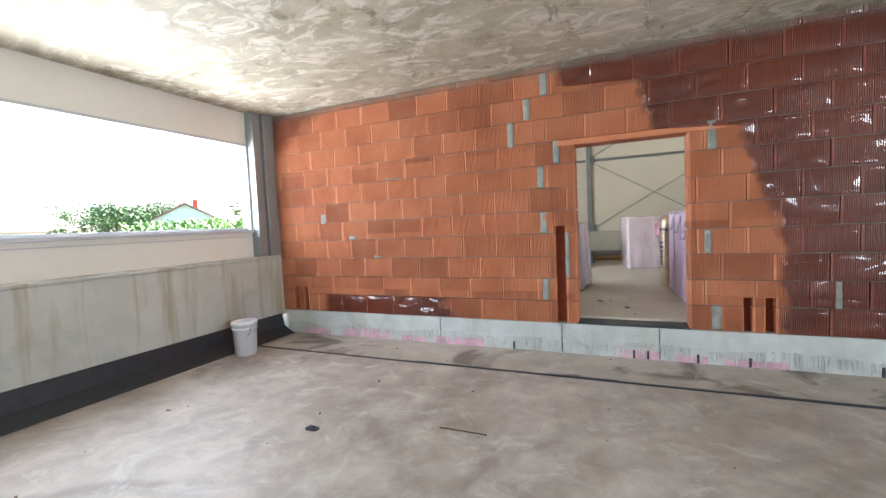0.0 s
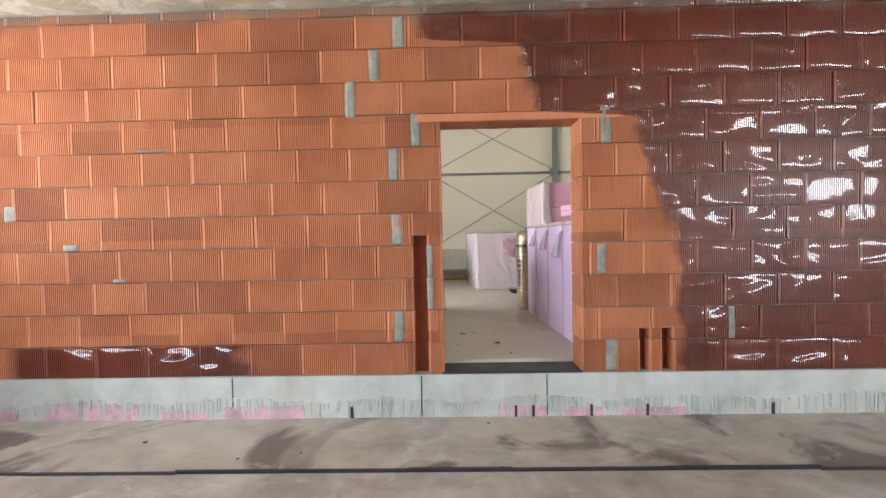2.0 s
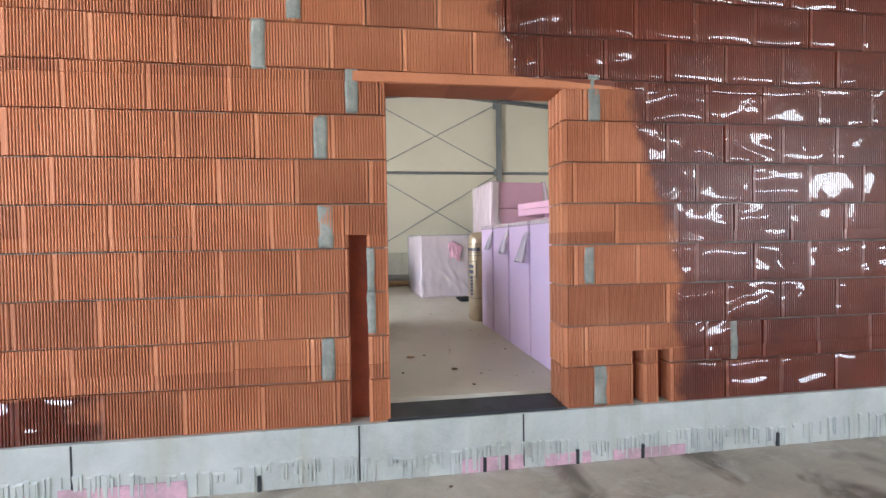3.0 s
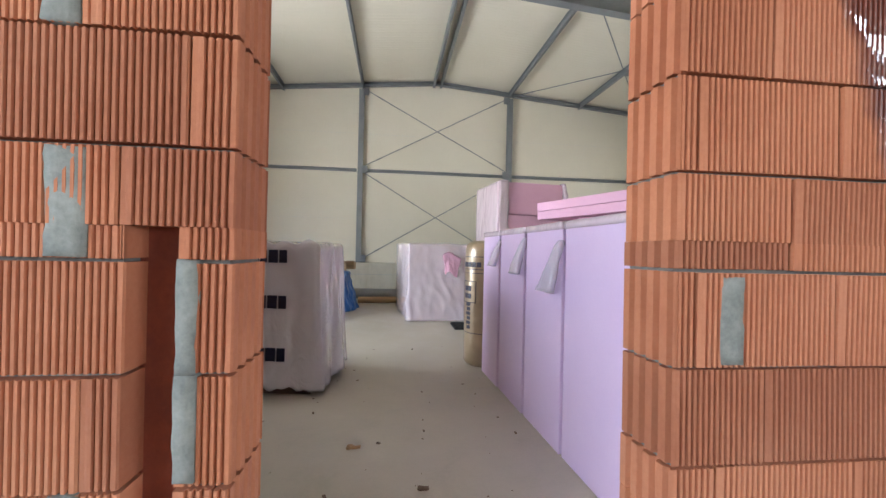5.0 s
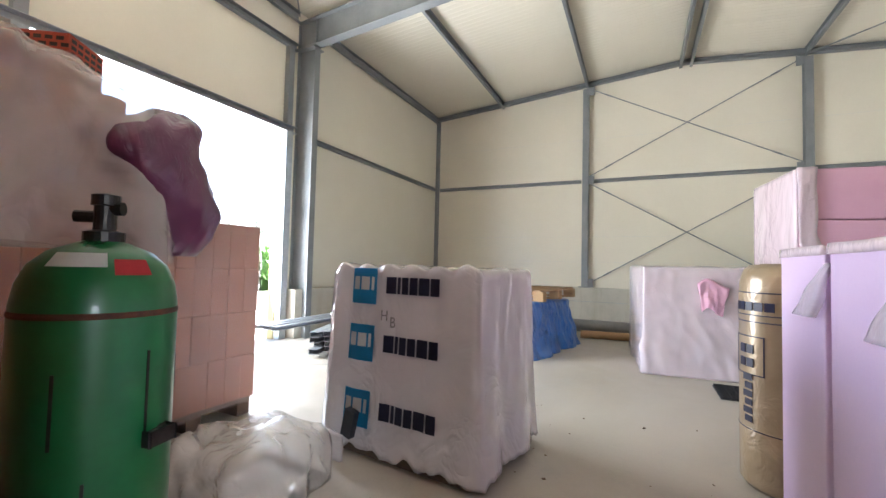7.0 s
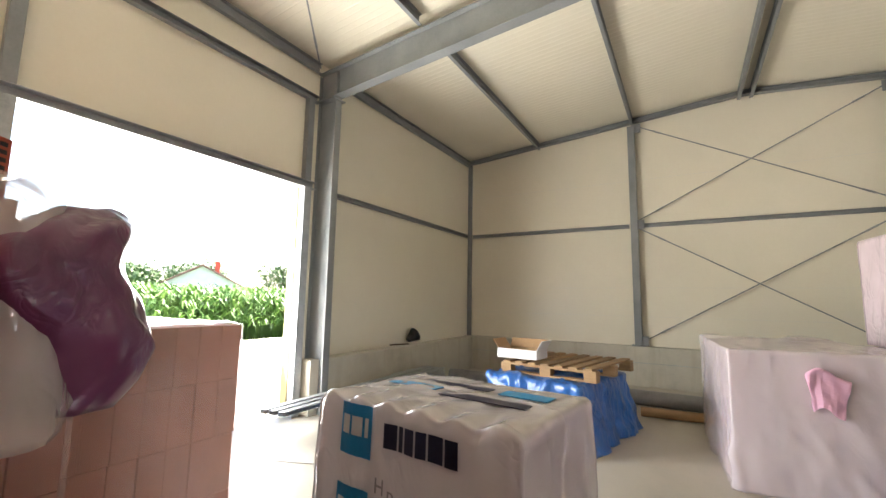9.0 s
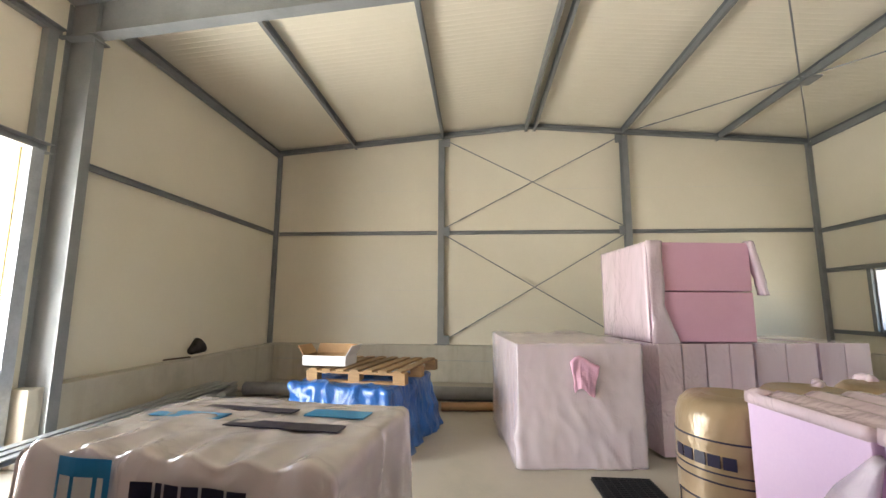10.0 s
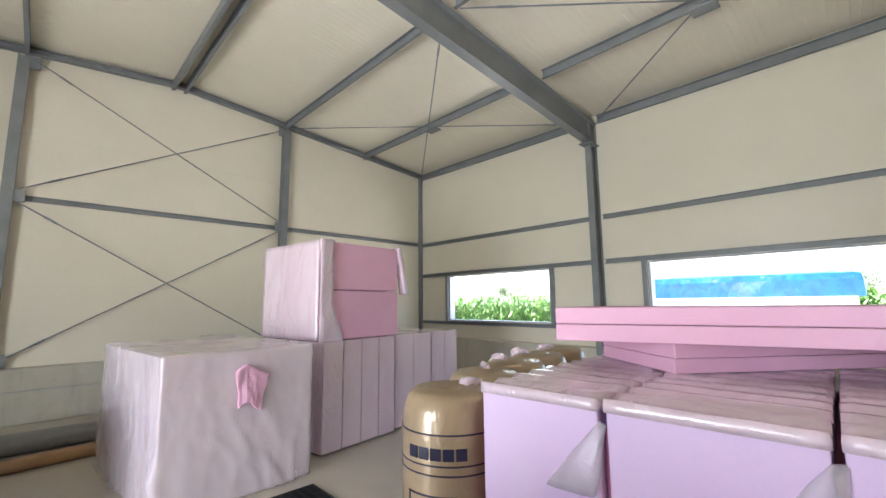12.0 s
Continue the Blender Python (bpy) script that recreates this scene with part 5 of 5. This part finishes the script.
def house(x, y, w, d, hw, hr, turn):
    t = thing("house", "white rendered house with a brown tiled gable roof", "house", "", "", pose(x, y, -0.25, 0, 0, turn))
    bm = prism(bmesh.new(), [(-w / 2, 0), (w / 2, 0), (w / 2, hw), (0, hr - 0.15), (-w / 2, hw)], -d / 2, d / 2)
    bmesh.ops.transform(bm, matrix=Matrix(((1, 0, 0, 0), (0, 0, -1, 0), (0, 1, 0, 0), (0, 0, 0, 1))), verts=bm.verts)
    part("wall", bm, HOUSEWALL, t)
    bm = bmesh.new()
    prism(bm, [(-w / 2 - 0.4, hw - 0.25), (0, hr - 0.1), (w / 2 + 0.4, hw - 0.25), (w / 2 + 0.4, hw - 0.1), (0, hr + 0.08), (-w / 2 - 0.4, hw - 0.1)], -d / 2 - 0.4, d / 2 + 0.4)
    bmesh.ops.transform(bm, matrix=Matrix(((1, 0, 0, 0), (0, 0, -1, 0), (0, 1, 0, 0), (0, 0, 0, 1))), verts=bm.verts)
    rf = part("roof", bm, ROOF, t)
    part("chimney", one_box(0.8, -1.2, hr - 0.8, 1.3, -0.7, hr + 0.7), REDBRICK, rf)
    for yy in (-d / 4, d / 4):
        for sx in (-1, 1):
            part("window", one_box(sx * w / 2 - 0.04, yy - 0.5, 1.2, sx * w / 2 + 0.04, yy + 0.5, 2.5), DARKGLASS, t)
    for xx in (-w / 5, w / 5):
        part("window", one_box(xx - 0.45, -d / 2 - 0.04, 3.3 - 2.0, xx + 0.45, -d / 2 + 0.04, 2.5), DARKGLASS, t)


house(-47, 33, 8, 11, 3.0, 5.3, 55)
house(-64, 22, 9, 12, 3.2, 5.8, 20)

# covered trailer in the yard
tr = thing("trailer", "white trailer under a bright blue tarpaulin cover", "trailer", "", "", pose(17, 11.4, 0.0, 0, 0, 8))
part("body", one_box(-1.2, -4.5, 0.7, 1.2, 4.5, 2.15, bevel=0.03), HOUSEWALL, tr)
part("cover", soft_box(-1.3, -4.7, 2.0, 1.3, 3.6, 2.75, 0.25, 0.03, 1.5, 0.2), TARP, tr, "bright blue tarpaulin")
for yy in (-2.4, -1.4, 2.6):
    for sx in (-1, 1):
        bm = lathe(bmesh.new(), [(0.2, -0.12), (0.40, -0.12), (0.42, -0.06), (0.42, 0.06), (0.40, 0.12), (0.2, 0.12)], 20)
        part("wheel", bm, BITUMEN, tr, m=pose(sx * 1.0, yy, 0.42, 0, 90, 0))
part("chassis", one_box(-0.9, -4.3, 0.5, 0.9, 4.3, 0.7), DARKMETAL, tr)


# ---- clay blocks of the wall, one by one ----
BL, CH, Z0 = 0.43, 0.265, 0.335
CACHE = {}


def block_mesh(length, height, jamb):
    """A ribbed hollow block: ribs down its faces, wide flutes on an end that shows in the doorway."""
    key = (round(length, 3), round(height, 3), jamb)
    if key in CACHE:
        return CACHE[key]
    dep = WALL1 - WALL0
    pts, n = [], max(2, round(length / 0.0165))
    p = length / n
    for i in range(n):
        u = -length / 2 + i * p
        if i in (0, n - 1) and n > 4:
            pts += [(u + p * 0.1, -dep / 2 + 0.001), (u + p * 0.75, -dep / 2 + 0.001)]
            continue
        pts += [(u + p * 0.10, -dep / 2), (u + p * 0.54, -dep / 2), (u + p * 0.64, -dep / 2 + 0.010), (u + p * 0.98, -dep / 2 + 0.010)]
    if jamb == "R":
        q = dep / 4
        for i in range(4):
            v = -dep / 2 + i * q
            pts += [(length / 2, v + q * 0.1), (length / 2, v + q * 0.62), (length / 2 - 0.019, v + q * 0.70), (length / 2 - 0.019, v + q * 0.94)]
    else:
        pts.append((length / 2, -dep / 2 + 0.006))
    m = max(1, round(length / 0.06))
    for i in range(m):
        u = length / 2 - i * length / m
        pts += [(u, dep / 2 - 0.003), (u - length / m * 0.6, dep / 2)]
    if jamb == "L":
        q = dep / 4
        for i in range(4):
            v = dep / 2 - i * q
            pts += [(-length / 2, v - q * 0.1), (-length / 2, v - q * 0.62), (-length / 2 + 0.019, v - q * 0.70), (-length / 2 + 0.019, v - q * 0.94)]
    else:
        pts.append((-length / 2, dep / 2 - 0.006))
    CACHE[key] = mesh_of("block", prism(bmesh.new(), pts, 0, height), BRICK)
    return CACHE[key]


rng = random.Random(4)
PLACED = []


def lay(x0, x1, z, h):
    """Blocks from x0 to x1 in one course, cut at the chases and the doorway."""
    if x1 - x0 < 0.012:
        return
    jamb = "R" if abs(x1 - DX0) < 0.004 and z < DZ1 else ("L" if abs(x0 - DX1) < 0.004 and z < DZ1 else "")
    me = block_mesh(x1 - x0 - rng.choice((0.003, 0.004, 0.007)), h, jamb)
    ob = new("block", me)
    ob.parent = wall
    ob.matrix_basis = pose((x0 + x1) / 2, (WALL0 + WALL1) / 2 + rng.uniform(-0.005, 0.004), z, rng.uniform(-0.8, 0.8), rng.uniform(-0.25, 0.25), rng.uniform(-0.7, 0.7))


for k in range(12):
    za, zb = Z0 + k * CH, min(Z0 + (k + 1) * CH, 3.325)
    if zb - za < 0.03:
        continue
    cuts = [h for h in HOLES + CHASES if h[2] < zb - 0.02 and h[3] > za + 0.02]
    levels = sorted({za + 0.004, zb - 0.006, *[z for h in cuts for z in (h[2], h[3]) if za + 0.02 < z < zb - 0.02]})
    off = (k % 2) * BL / 2 + (0.07 if k % 3 == 1 else 0.0)
    ends = [-5.05] + [x for x in (-5.05 + off + i * BL for i in range(40)) if -5.02 < x < 6.55] + [6.6]
    for lo, hi in zip(levels, levels[1:]):
        here = [h for h in cuts if h[2] < (lo + hi) / 2 < h[3]]
        xs = sorted({*ends, *[x for h in here for x in h[:2]]})
        xs = [x for i, x in enumerate(xs) if not (i and x - xs[i - 1] < 0.05 and x in ends and x not in [q for h in here for q in h[:2]])]
        for a, b in zip(xs, xs[1:]):
            mid = (a + b) / 2
            if any(h[0] < mid < h[1] for h in here):
                continue
            lay(a, b, lo, hi - lo)

# mortar patches filling open joints
for x, z0, z1, w in ((-0.625, 2.2, 2.46, 0.075), (-1.15, 2.44, 2.73, 0.08), (-0.95, 2.74, 2.98, 0.08), (-0.81, 1.93, 2.18, 0.08), (-0.79, 1.40, 1.65, 0.085),
                     (-0.79, 0.61, 0.86, 0.075), (0.90, 2.19, 2.48, 0.08), (0.86, 1.14, 1.38, 0.07), (0.93, 0.35, 0.60, 0.085), (-0.53, 0.88, 1.13, 0.05), (-0.53, 1.13, 1.40, 0.045),
                     (-0.75, 2.99, 3.24, 0.09), (1.9, 0.6, 0.86, 0.05), (-3.5, 1.40, 1.45, 0.12), (-3.1, 1.13, 1.16, 0.1), (-4.0, 1.65, 1.78, 0.1), (-2.8, 2.20, 2.215, 0.22)):
    bm = soft_box(x - w / 2, WALL0 - 0.006, z0, x + w / 2, WALL0 + 0.03, z1, 0.022, 0.006, 14, 0.006, x * 7)
    part("mortar_patch", bm, MORTAR, wall, "grey mortar smeared into an open joint", True)
